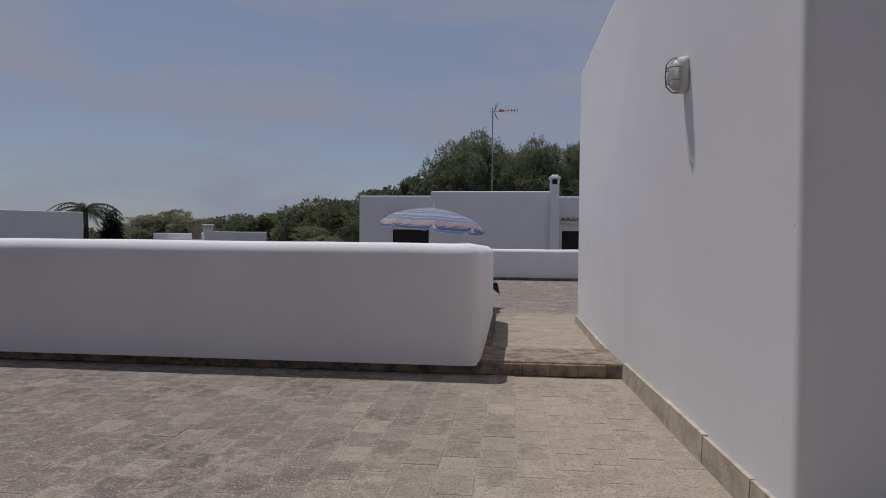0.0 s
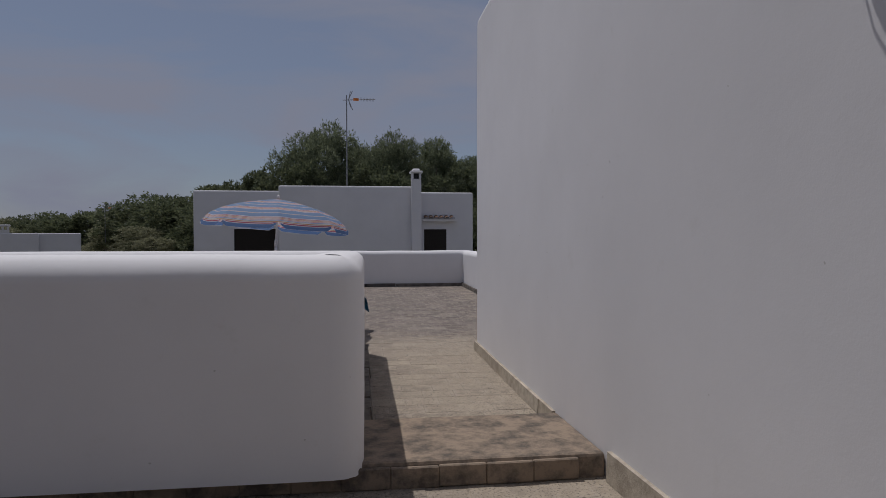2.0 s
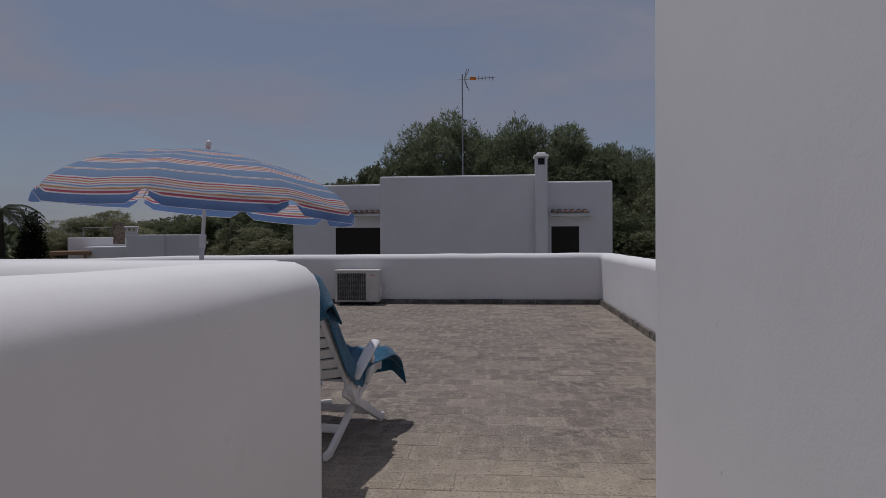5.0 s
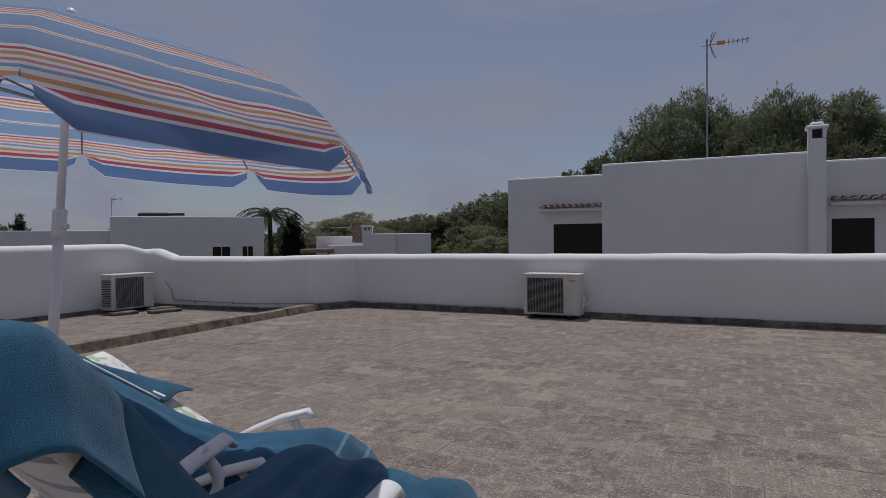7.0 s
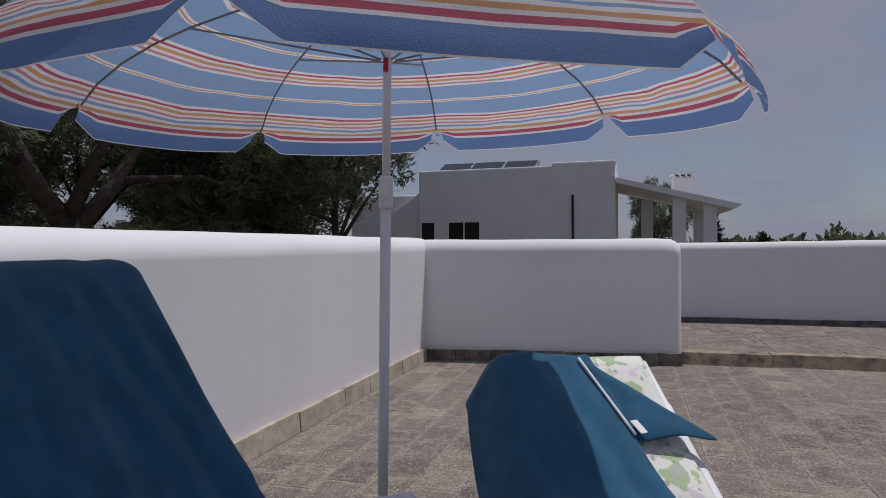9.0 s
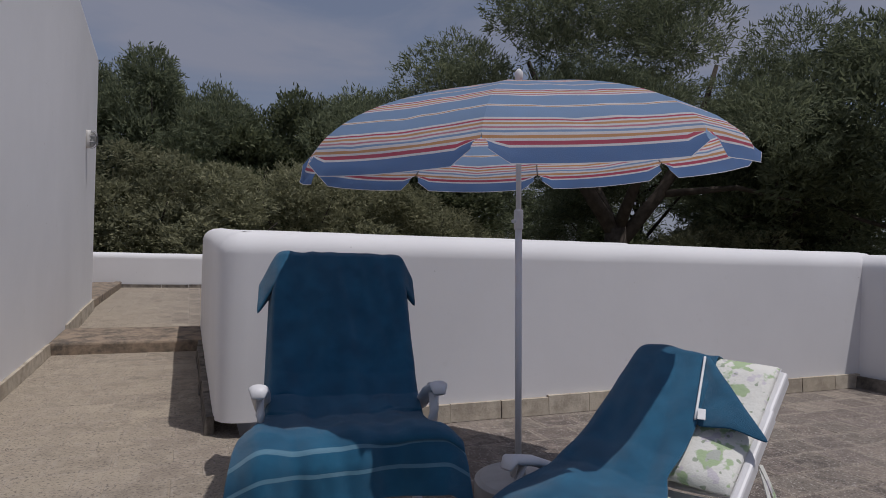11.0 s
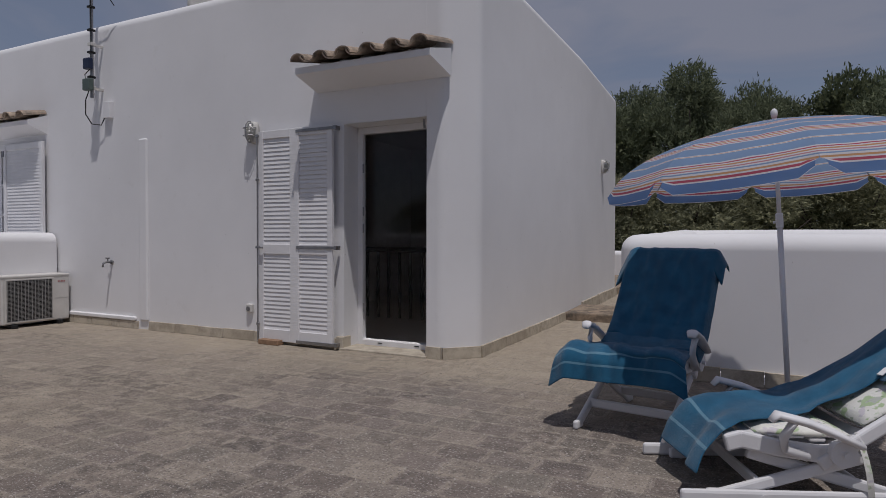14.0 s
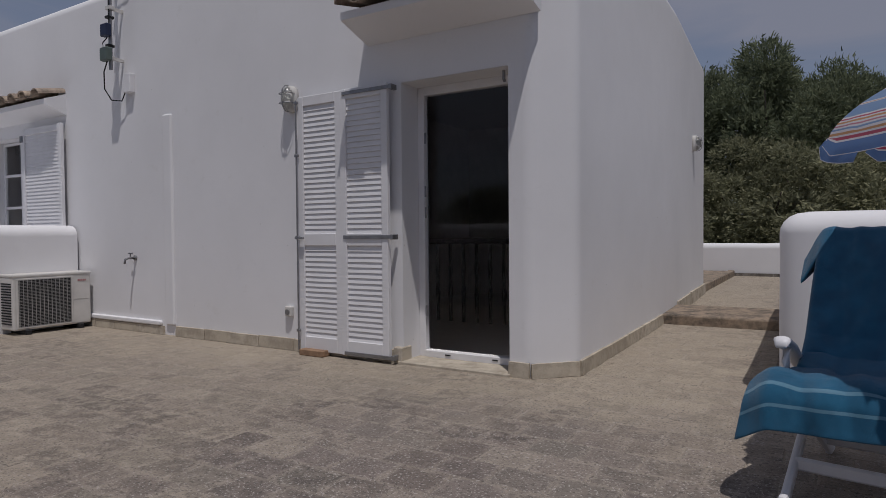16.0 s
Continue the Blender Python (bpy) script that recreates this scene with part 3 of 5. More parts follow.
shut = thing("window_shutter", "white louvred door shutters folded open against the wall", "shutters", Matrix.Translation((D1 + 0.07, HN + 0.0, 0)))
rails = ((0.03, 0.15), (0.93, 1.03), (2.12, 2.2))
for i in range(2):
    louvre_leaf(shut, "leaf", 0.485 * i + 0.004, 0.485 * (i + 1) - 0.004, 0.03, 2.2, 0.095 - 0.018 * i, 0.04, rails, 0.043, PAINT)
for z in (0.05, 1.0, 2.165):
    bm = bmesh.new()
    box(bm, -0.03, 0.45, 0.097, 0.103, z - 0.015, z + 0.015, 0.002)
    for x in (0.05, 0.2, 0.36):
        disc(bm, (x, 0.104, z), (0, 1, 0), 0.007, 0.005, 8)
    box(bm, -0.05, -0.02, 0.03, 0.105, z - 0.02, z + 0.02, 0.003)
    part("strap_hinge", bm, STEEL, shut)
bm = bmesh.new()
tube(bm, [(0.96, 0.1, 0.03), (0.96, 0.1, 2.17)], 0.007, 8)
for z in (0.2, 1.0, 1.7, 2.15):
    box(bm, 0.942, 0.977, 0.085, 0.11, z - 0.012, z + 0.012, 0.003)
box(bm, 0.88, 0.97, 0.1, 0.125, 0.985, 1.005, 0.003)
part("espagnolette", bm, STEEL, shut, "steel bolt rod with handle")
bm = bmesh.new()
box(bm, D1 + 0.72, D1 + 0.98, HN + 0.055, HN + 0.15, 0.0, 0.05, 0.004)
tagged(part("wood_block", bm, WOODBLOCK), "brown wooden block under the open shutter", "block")


def roof_tile(length, r, mat_name):
    """One curved clay barrel tile along +y, arched up or down."""
    bm = bmesh.new()
    rings = []
    for y, s in ((0, 1.0), (length, 0.86)):
        rings.append(([bm.verts.new((s * r * math.cos(a), y, s * r * 0.75 * math.sin(a))) for a in [math.pi * k / 8 for k in range(9)]],
                      [bm.verts.new((s * (r - 0.014) * math.cos(a), y, s * (r - 0.014) * 0.75 * math.sin(a) - 0.0)) for a in [math.pi * k / 8 for k in range(9)]]))
    (o0, i0), (o1, i1) = rings
    for k in range(8):
        bm.faces.new((o0[k], o0[k + 1], o1[k + 1], o1[k]))
        bm.faces.new((i0[k], i1[k], i1[k + 1], i0[k + 1]))
        bm.faces.new((o0[k], i0[k], i0[k + 1], o0[k + 1]))
    return mesh_from("barrel_tile", bm, mat_name)


TILE_MESH = roof_tile(0.5, 0.09, TERRACOTTA)


def canopy(x0, x1, z, out, label, pitch=0.24):
    c = thing("door_canopy", label, "canopy", Matrix.Translation((0, HN, z)), "clay-tiled canopies")
    bm = bmesh.new()
    v = [bm.verts.new(p) for p in ((x0, 0, -0.16), (x1, 0, -0.16), (x1 - 0.02, out, -0.06), (x0 + 0.02, out, -0.06), (x0, 0, 0.09), (x1, 0, 0.09), (x1 - 0.02, out, 0.0), (x0 + 0.02, out, 0.0))]
    for f in ((0, 1, 2, 3), (3, 2, 6, 7), (4, 7, 6, 5), (0, 3, 7, 4), (1, 5, 6, 2)):
        bm.faces.new([v[k] for k in f])
    part("slab", bm, WHITE, c)
    k = round((x1 - x0 - 0.04) / pitch)
    rng = random.Random(int(x0 * 10))
    for i in range(k):
        for up in (0, 1):
            if not up and i == 0:
                continue
            ob = new("barrel_tile", TILE_MESH)
            ob.parent = c
            xx = x0 + 0.1 + (x1 - x0 - 0.2) * (i / max(1, k - 1)) - (0 if up else pitch / 2)
            ob.matrix_basis = pose(xx, out + 0.07 + rng.uniform(-0.012, 0.012), 0.045 if up else 0.085, 12, 0, 180 + rng.uniform(-2, 2)) @ pose(0, 0, 0, 0, 0 if up else 180, 0)
    return c


canopy(3.17, 4.66, 2.70, 0.36, "white door canopy topped with old clay barrel tiles")
canopy(9.15, 11.4, 2.62, 0.24, "white window canopy topped with old clay barrel tiles")

# upper window east of the parapet
win = thing("window_1", "white barred window with an open louvred shutter", "window", kind="structure")
bm = bmesh.new()
for x in (W0, (W0 + W1) / 2 - 0.02, W1 - 0.05):
    box(bm, x, x + 0.05, HN - 0.2, HN - 0.15, 1.0, 2.3, 0.003)
for z in (1.0, 1.4, 1.83, 2.25):
    box(bm, W0 + 0.05, W1 - 0.05, HN - 0.195, HN - 0.155, z, z + 0.035, 0.003)
part("window_frame", bm, PAINT, win)
bm = bmesh.new()
box(bm, W0 + 0.04, W1 - 0.04, HN - 0.182, HN - 0.176, 1.02, 2.28)
part("pane", bm, DOOR_GLASS, win).visible_shadow = False
s2 = thing("window_shutter", "white louvred window shutter folded open beside the window", "shutters", Matrix.Translation((W0 - 0.92, HN, 0)))
louvre_leaf(s2, "leaf", 0.0, 0.9, 0.98, 2.36, 0.09, 0.04, ((0.98, 1.07), (2.28, 2.36)), 0.043, PAINT)
bm = bmesh.new()
box(bm, 0.87, 0.93, 0.05, 0.1, 2.2, 2.28, 0.003)
part("hinge", bm, STEEL, s2)


# ---- wall fittings ----
def bulkhead(m, label):
    """An oval bulkhead lamp with ribbed glass and a wire guard; its back lies on the local xz plane, it faces +y."""
    lamp = thing("wall_lamp", label, "wall lamp", m, "bulkhead lamps")

    def oval(bm, y0, y1, s0, s1):
        rings = [[bm.verts.new((s * 0.075 * math.copysign(abs(math.cos(a)) ** 0.7, math.cos(a)), y, s * 0.115 * math.copysign(abs(math.sin(a)) ** 0.7, math.sin(a))))
                  for a in [math.tau * k / 28 for k in range(28)]] for y, s in ((y0, s0), (y1, s1))]
        for k in range(28):
            bm.faces.new((rings[0][k], rings[0][(k + 1) % 28], rings[1][(k + 1) % 28], rings[1][k]))
        bm.faces.new(rings[0])
        bm.faces.new(rings[1])
    bm = bmesh.new()
    oval(bm, 0.0, 0.055, 1.0, 0.97)
    part("base", bm, AC_WHITE, lamp, "cream plastic base", True)
    bm = bmesh.new()
    rows = []
    for i in range(7):
        u = i / 6
        s = 0.86 * math.sqrt(max(0.0, 1 - u * u * 0.93))
        rows.append([bm.verts.new((s * 0.075 * math.cos(a), 0.056 + 0.06 * u + 0.0015 * (k % 2), s * 0.115 * math.sin(a))) for k, a in enumerate([math.tau * k / 40 for k in range(40)])])
    for r, q in zip(rows, rows[1:]):
        for k in range(40):
            bm.faces.new((r[k], r[(k + 1) % 40], q[(k + 1) % 40], q[k]))
    bm.faces.new(rows[-1])
    part("diffuser", bm, FROST, lamp, "ribbed clear glass")
    bm = bmesh.new()
    tube(bm, [(0, 0.05, -0.112), (0, 0.09, -0.108), (0, 0.125, -0.07), (0, 0.13, 0), (0, 0.125, 0.07), (0, 0.09, 0.108), (0, 0.05, 0.112)], 0.005, 6)
    for z in (-0.04, 0.04):
        tube(bm, [(-0.072, 0.05, z), (-0.066, 0.1, z), (-0.03, 0.124, z), (0.03, 0.124, z), (0.066, 0.1, z), (0.072, 0.05, z)], 0.004, 6)
    part("wire_guard", bm, STEEL, lamp, "grey wire guard")
    return lamp


bulkhead(pose(3.108, 3.1, 2.30, 0, 0, 87.5), "oval bulkhead lamp with wire guard on the passage wall")
bulkhead(pose(5.5, HN, 2.21, 0, 0, 0), "oval bulkhead lamp with wire guard beside the shutters")

bm = bmesh.new()
box(bm, 5.52, 5.60, HN - 0.005, HN + 0.04, 0.30, 0.39, 0.008)
sock = tagged(part("wall_socket", bm, AC_WHITE), "small weatherproof socket low on the house wall", "socket")
bm = bmesh.new()
disc(bm, (5.56, HN + 0.043, 0.34), (0, 1, 0), 0.025, 0.012, 14)
part("cover", bm, STEEL, sock)

tap = thing("garden_tap", "chrome garden tap on the house wall", "tap", Matrix.Translation((7.85, HN, 0.79)))
bm = bmesh.new()
disc(bm, (0, 0.006, 0), (0, 1, 0), 0.028, 0.014, 14)
tube(bm, [(0, 0.0, 0), (0, 0.09, 0), (0, 0.12, -0.015), (0, 0.125, -0.06)], 0.013, 10)
part("spout", bm, STEEL, tap, smooth=True)
bm = bmesh.new()
tube(bm, [(0, 0.06, 0.0), (0, 0.06, 0.045)], 0.008, 8)
tube(bm, [(-0.035, 0.06, 0.05), (0.035, 0.06, 0.05)], 0.008, 8)
part("handle", bm, STEEL, tap)

mast = thing("antenna_mast", "steel aerial mast with boxes and cables on the house wall", "mast", Matrix.Translation((8.0, HN, 0)))
bm = bmesh.new()
tube(bm, [(0, 0.14, 2.8), (0, 0.14, 4.9)], 0.02, 10)
part("pole", bm, STEEL, mast)
for z in (2.92, 3.45):
    bm = bmesh.new()
    box(bm, -0.015, 0.015, -0.01, 0.15, z - 0.015, z + 0.015)
    box(bm, -0.04, 0.04, 0.11, 0.17, z - 0.02, z + 0.02, 0.004)
    part("bracket", bm, AC_WHITE, mast)
bm = bmesh.new()
box(bm, -0.06, 0.06, 0.16, 0.22, 3.14, 3.27, 0.008)
part("box", bm, BOX_BLUE, mast, "dark blue amplifier box")
bm = bmesh.new()
box(bm, -0.07, 0.06, 0.16, 0.23, 2.88, 3.02, 0.01)
part("box", bm, BOX_GREY, mast, "grey splitter box")
bm = bmesh.new()
box(bm, -0.2, -0.08, -0.005, 0.06, 2.56, 2.76, 0.006)
part("box", bm, PAINT, mast, "white junction box on the wall")
bm = bmesh.new()
tube(bm, [(0, 0.17, 3.14), (0.06, 0.19, 3.08), (0.03, 0.2, 3.0)], 0.006, 6)
tube(bm, [(0, 0.18, 2.88), (0.08, 0.17, 2.78), (0.16, 0.12, 2.62), (0.1, 0.08, 2.5), (-0.04, 0.05, 2.48), (-0.1, 0.05, 2.56)], 0.007, 6)
tube(bm, [(-0.02, 0.165, 3.27), (-0.025, 0.165, 3.6), (-0.02, 0.165, 4.1), (-0.1, 0.2, 4.25), (-0.22, 0.15, 4.1), (-0.3, 0.05, 3.9)], 0.006, 6)
for z in (3.05, 3.35, 3.62, 3.9):
    box(bm, -0.03, 0.03, 0.11, 0.18, z - 0.012, z + 0.012)
part("cable", bm, CABLE, mast)

dish = thing("satellite_dish", "cream satellite dish with faded lettering behind the roof edge", "satellite dish", pose(6.95, 7.9, 3.5, 0, 0, 0))
bm = bmesh.new()
tube(bm, [(0, 0, 0), (0, 0, 0.55)], 0.025, 10)
part("pole", bm, STEEL, dish)
bm = bmesh.new()
rows = []
for i in range(6):
    u = i / 5
    rows.append([bm.verts.new((0.38 * u * math.cos(a), 0.1 - 0.09 * (1 - u * u), 0.62 + 0.40 * u * math.sin(a))) for a in [math.tau * k / 28 for k in range(28)]])
for r, q in zip(rows, rows[1:]):
    for k in range(28):
        bm.faces.new((r[k], r[(k + 1) % 28], q[(k + 1) % 28], q[k]))
plate = part("reflector", bm, AC_WHITE, dish, "", True)
mod = plate.modifiers.new("thickness", "SOLIDIFY")
mod.thickness = 0.012
bm = bmesh.new()
for i, w in enumerate((0.05, 0.045, 0.02)):
    box(bm, -0.11 + i * 0.075, -0.11 + i * 0.075 + w, 0.06, 0.068, 0.42, 0.49, 0.01)
part("lettering", bm, GREY_TXT, dish)


# ---- air conditioners ----
def air_conditioner(m, label):
    """An outdoor unit 0.80 wide facing +y, standing on two feet."""
    ac = thing("air_conditioner", label, "air conditioner", m, "outdoor air conditioning units")
    bm = bmesh.new()
    box(bm, -0.40, 0.40, -0.15, 0.13, 0.05, 0.61, 0.015, None, 2)
    box(bm, -0.405, 0.405, -0.155, 0.137, 0.60, 0.635, 0.012, None, 2)
    part("casing", bm, AC_WHITE, ac)
    bm = bmesh.new()
    box(bm, -0.35, 0.18, 0.126, 0.134, 0.085, 0.575)
    part("grille_back", bm, DARK, ac, "black fan opening")
    bm = bmesh.new()
    for i in range(32):
        z = 0.09 + i * 0.0155
        box(bm, -0.35, 0.18, 0.136, 0.142, z, z + 0.003)
    for i in range(14):
        x = -0.345 + i * 0.04
        box(bm, x, x + 0.0035, 0.134, 0.143, 0.085, 0.575)
    part("grille", bm, WIRE, ac, "dark grey wire grille")
    bm = bmesh.new()
    box(bm, -0.37, 0.20, 0.130, 0.140, 0.575, 0.592, 0.003)
    box(bm, -0.37, 0.20, 0.130, 0.140, 0.068, 0.085, 0.003)
    box(bm, -0.37, -0.35, 0.130, 0.140, 0.085, 0.575, 0.003)
    box(bm, 0.18, 0.20, 0.130, 0.140, 0.085, 0.575, 0.003)
    box(bm, 0.202, 0.395, 0.129, 0.133, 0.33, 0.336)
    part("front_frame", bm, AC_WHITE, ac)
    bm = bmesh.new()
    for i in range(16):
        z = 0.11 + i * 0.028
        box(bm, -0.408, -0.400, -0.11, 0.09, z, z + 0.013)
    part("side_louvre", bm, DARK, ac)
    bm = bmesh.new()
    for i in range(5):
        box(bm, 0.255 + i * 0.019, 0.268 + i * 0.019, 0.130, 0.134, 0.528, 0.548)
    part("badge", bm, BADGE, ac, "faded red maker's badge")
    bm = bmesh.new()
    box(bm, 0.40, 0.425, -0.1, -0.02, 0.14, 0.32, 0.01)
    tube(bm, [(0.42, -0.06, 0.2), (0.47, -0.08, 0.19), (0.5, -0.12, 0.25), (0.5, -0.19, 0.32)], 0.014, 8)
    part("valve_cover", bm, PAINT, ac)
    for x in (-0.27, 0.27):
        bm = bmesh.new()
        box(bm, x - 0.03, x + 0.03, -0.18, 0.17, 0.0, 0.05, 0.006)
        part("foot", bm, DARK, ac)
    for ob in ac.children:
        ob.data.transform(Matrix.Diagonal((-1, 1, 1, 1)))
        ob.data.flip_normals()
    return ac


air_conditioner(pose(-0.14, 17.24, 0, 0, 0, 180), "cream outdoor air conditioner against the low parapet")
air_conditioner(pose(-6.93, 15.55, -0.018, 0, 0, -88), "cream outdoor air conditioner in the terrace bay")
air_conditioner(pose(8.77, 9.17, 0, 0, 0, 90), "cream outdoor air conditioner beside the house wall")
bm = bmesh.new()
tube(bm, [(-6.9, 16.235, 0.45), (-6.75, 16.245, 0.3), (-6.7, 16.25, 0.12), (-5.5, 16.34, 0.1), (-4.9, 16.39, 0.1), (-4.15, 16.73, 0.1), (-3.76, 17.36, 0.1), (-2.5, 17.42, 0.09), (-0.7, 17.41, 0.09)], 0.007, 6)
for p in ((-6.2, 16.28, 0.1), (-5.4, 16.345, 0.1), (-4.6, 16.52, 0.1), (-3.2, 17.42, 0.09), (-2.2, 17.42, 0.09), (-1.2, 17.41, 0.09)):
    disc(bm, p, (0, 1, 0), 0.018, 0.02, 8)
tagged(part("wall_cable", bm, STEEL), "thin cable clipped along the parapet foot", "cable")
for sx, sy, w in ((-6.85, 15.2, 0.4), (-6.85, 15.92, 0.42), (-6.5, 15.7, 0.5)):
    bm = bmesh.new()
    box(bm, -w / 2, w / 2, -0.11, 0.11, 0, 0.05, 0.01)
    ob = tagged(part("paving_slab", bm, KERB_DARK), "loose dark stone slab on the terrace floor", "stone slab", "loose slabs")
    ob.matrix_basis = pose(sx + 0.25, sy, -0.02, 0, 0, 80)

# ---- beach umbrella ----
FOOT, TIP = Vector((0.542, 9.70, 0.0)), Vector((0.643, 9.775, 1.785))
axis = (TIP - FOOT).normalized()
turn = Vector((0, 0, 1)).rotation_difference(axis).to_matrix().to_4x4()
umb = thing("beach_umbrella", "open beach umbrella with blue, white, red and orange stripes", "umbrella", Matrix.Translation(FOOT) @ turn @ pose(0, 0, 0, 0, 0, 9.0))
LEN = (TIP - FOOT).length
bm = bmesh.new()
tube(bm, [(0, 0, 0.0), (0, 0, 0.05), (0, 0, 0.085), (0, 0, 0.095), (0, 0, 0.1)], [0.19, 0.192, 0.188, 0.165, 0.05], 40)
tube(bm, [(0, 0, 0.098), (0, 0, 0.16)], [0.034, 0.028], 14)
part("base", bm, BASE_GREY, umb, "grey resin base")
bm = bmesh.new()
tube(bm, [(0, 0, 0.08), (0, 0, 1.22)], 0.0145, 14)
part("lower_pole", bm, PAINT, umb, smooth=True)
bm = bmesh.new()
tube(bm, [(0, 0, 1.18), (0, 0, LEN - 0.01)], 0.0115, 14)
part("upper_pole", bm, PAINT, umb, smooth=True)
bm = bmesh.new()
tube(bm, [(0, 0, 1.165), (0, 0, 1.172), (0, 0, 1.243), (0, 0, 1.25)], [0.017, 0.0195, 0.0195, 0.015], 14)
disc(bm, (0.022, 0, 1.2), (1, 0, 0), 0.008, 0.02, 10)
part("clamp", bm, PLASTIC, umb, "white clamp with a knob")
bm = bmesh.new()
box(bm, 0.012, 0.02, -0.006, 0.006, LEN - 0.27, LEN - 0.235)
part("catch", bm, RED, umb, "red spring catch")
bm = bmesh.new()
tube(bm, [(0, 0, LEN - 0.01), (0, 0, LEN + 0.012), (0, 0, LEN + 0.03), (0, 0, LEN + 0.042)], [0.013, 0.018, 0.017, 0.006], 14)
part("finial", bm, PLASTIC, umb, smooth=True)


def rib_point(u, a=0.0):
    """Height and reach of a rib at u from 0 (top) to 1 (tip); the wind presses the south-east side down."""
    press = 0.028 * math.cos(a + 1.0) + 0.012 * math.sin(2 * a)
    return LEN - 0.015 - 0.115 * u - 0.185 * u ** 1.9 - press * u ** 1.3, 0.885 * math.sin(u * 1.28) / math.sin(1.28)


RIBS, ROWS, SUB = 8, 18, 10
bm = bmesh.new()
uvl = bm.loops.layers.uv.new("UVMap")
for p in range(RIBS):
    a0, a1 = math.tau * p / RIBS, math.tau * (p + 1) / RIBS
    grid = []
    for i in range(ROWS + 1):
        u = i / ROWS
        row = []
        for k in range(SUB + 1):
            f = k / SUB
            z, r = rib_point(u, a0 + (a1 - a0) * f)
            x = r * ((1 - f) * math.cos(a0) + f * math.cos(a1))
            y = r * ((1 - f) * math.sin(a0) + f * math.sin(a1))
            sag = math.sin(math.pi * f) * u
            fold = (0.009 * noise.noise(Vector((p * 3.1 + f * 4, u * 5, 0.3))) + 0.006 * noise.noise(Vector((p * 5.7 + f * 9, u * 14, 2.3)))) * u * math.sin(math.pi * f)
            puff = 1 + 0.045 * sag
            row.append((bm.verts.new((x * puff, y * puff, z - 0.012 * sag + fold)), u * 0.78))
        grid.append(row)
    # valance: hangs from the rim, cut away beside the ribs
    for j in range(1, 6):
        w = j / 5
        row = []
        for k in range(SUB + 1):
            f = k / SUB
            z, r = rib_point(1.0, a0 + (a1 - a0) * f)
            edge = min(f, 1 - f)
            cut = 0.038 * min(1, w * 1.4) if w > 0.2 else 0.02 * w
            f2 = cut + f * (1 - 2 * cut)
            x = r * ((1 - f2) * math.cos(a0) + f2 * math.cos(a1))
            y = r * ((1 - f2) * math.sin(a0) + f2 * math.sin(a1))
            sag = math.sin(math.pi * f2)
            out = 1 + 0.045 * sag + 0.05 * w + 0.012 * noise.noise(Vector((p * 2.3 + f * 5, w * 2, 1.1)))
            drop = 0.092 * w * (1 - (0.45 * max(0, 1 - edge / 0.1) ** 2 if w > 0.3 else 0))
            row.append((bm.verts.new((x * out, y * out, z - 0.012 * sag - drop)), 0.78 + 0.22 * w))
        grid.append(row)
    for r0, r1 in zip(grid, grid[1:]):
        for k in range(SUB):
            quad = (r0[k], r0[k + 1], r1[k + 1], r1[k])
            try:
                f = bm.faces.new([q[0] for q in quad])
            except ValueError:
                continue
            for loop, (q, v) in zip(f.loops, quad):
                loop[uvl].uv = (p + k / SUB, v)
bmesh.ops.remove_doubles(bm, verts=[v for v in bm.verts if math.hypot(v.co.x, v.co.y) < 0.002], dist=0.003)
part("canopy", bm, STRIPES, umb, smooth=True)
for p in range(RIBS):
    a = math.tau * p / RIBS
    bm = bmesh.new()
    pts = []
    for i in range(9):
        z, r = rib_point(i / 8, a)
        pts.append((r * 0.995 * math.cos(a), r * 0.995 * math.sin(a), z - 0.012))
    tube(bm, pts, 0.0032, 6)
    rib = part("rib", bm, STEEL, umb)
    bm = bmesh.new()
    z, r = rib_point(0.5, a)
    tube(bm, [(0.02 * math.cos(a), 0.02 * math.sin(a), LEN - 0.24), (r * math.cos(a), r * math.sin(a), z - 0.014)], 0.003, 6)
    part("strut", bm, STEEL, rib)


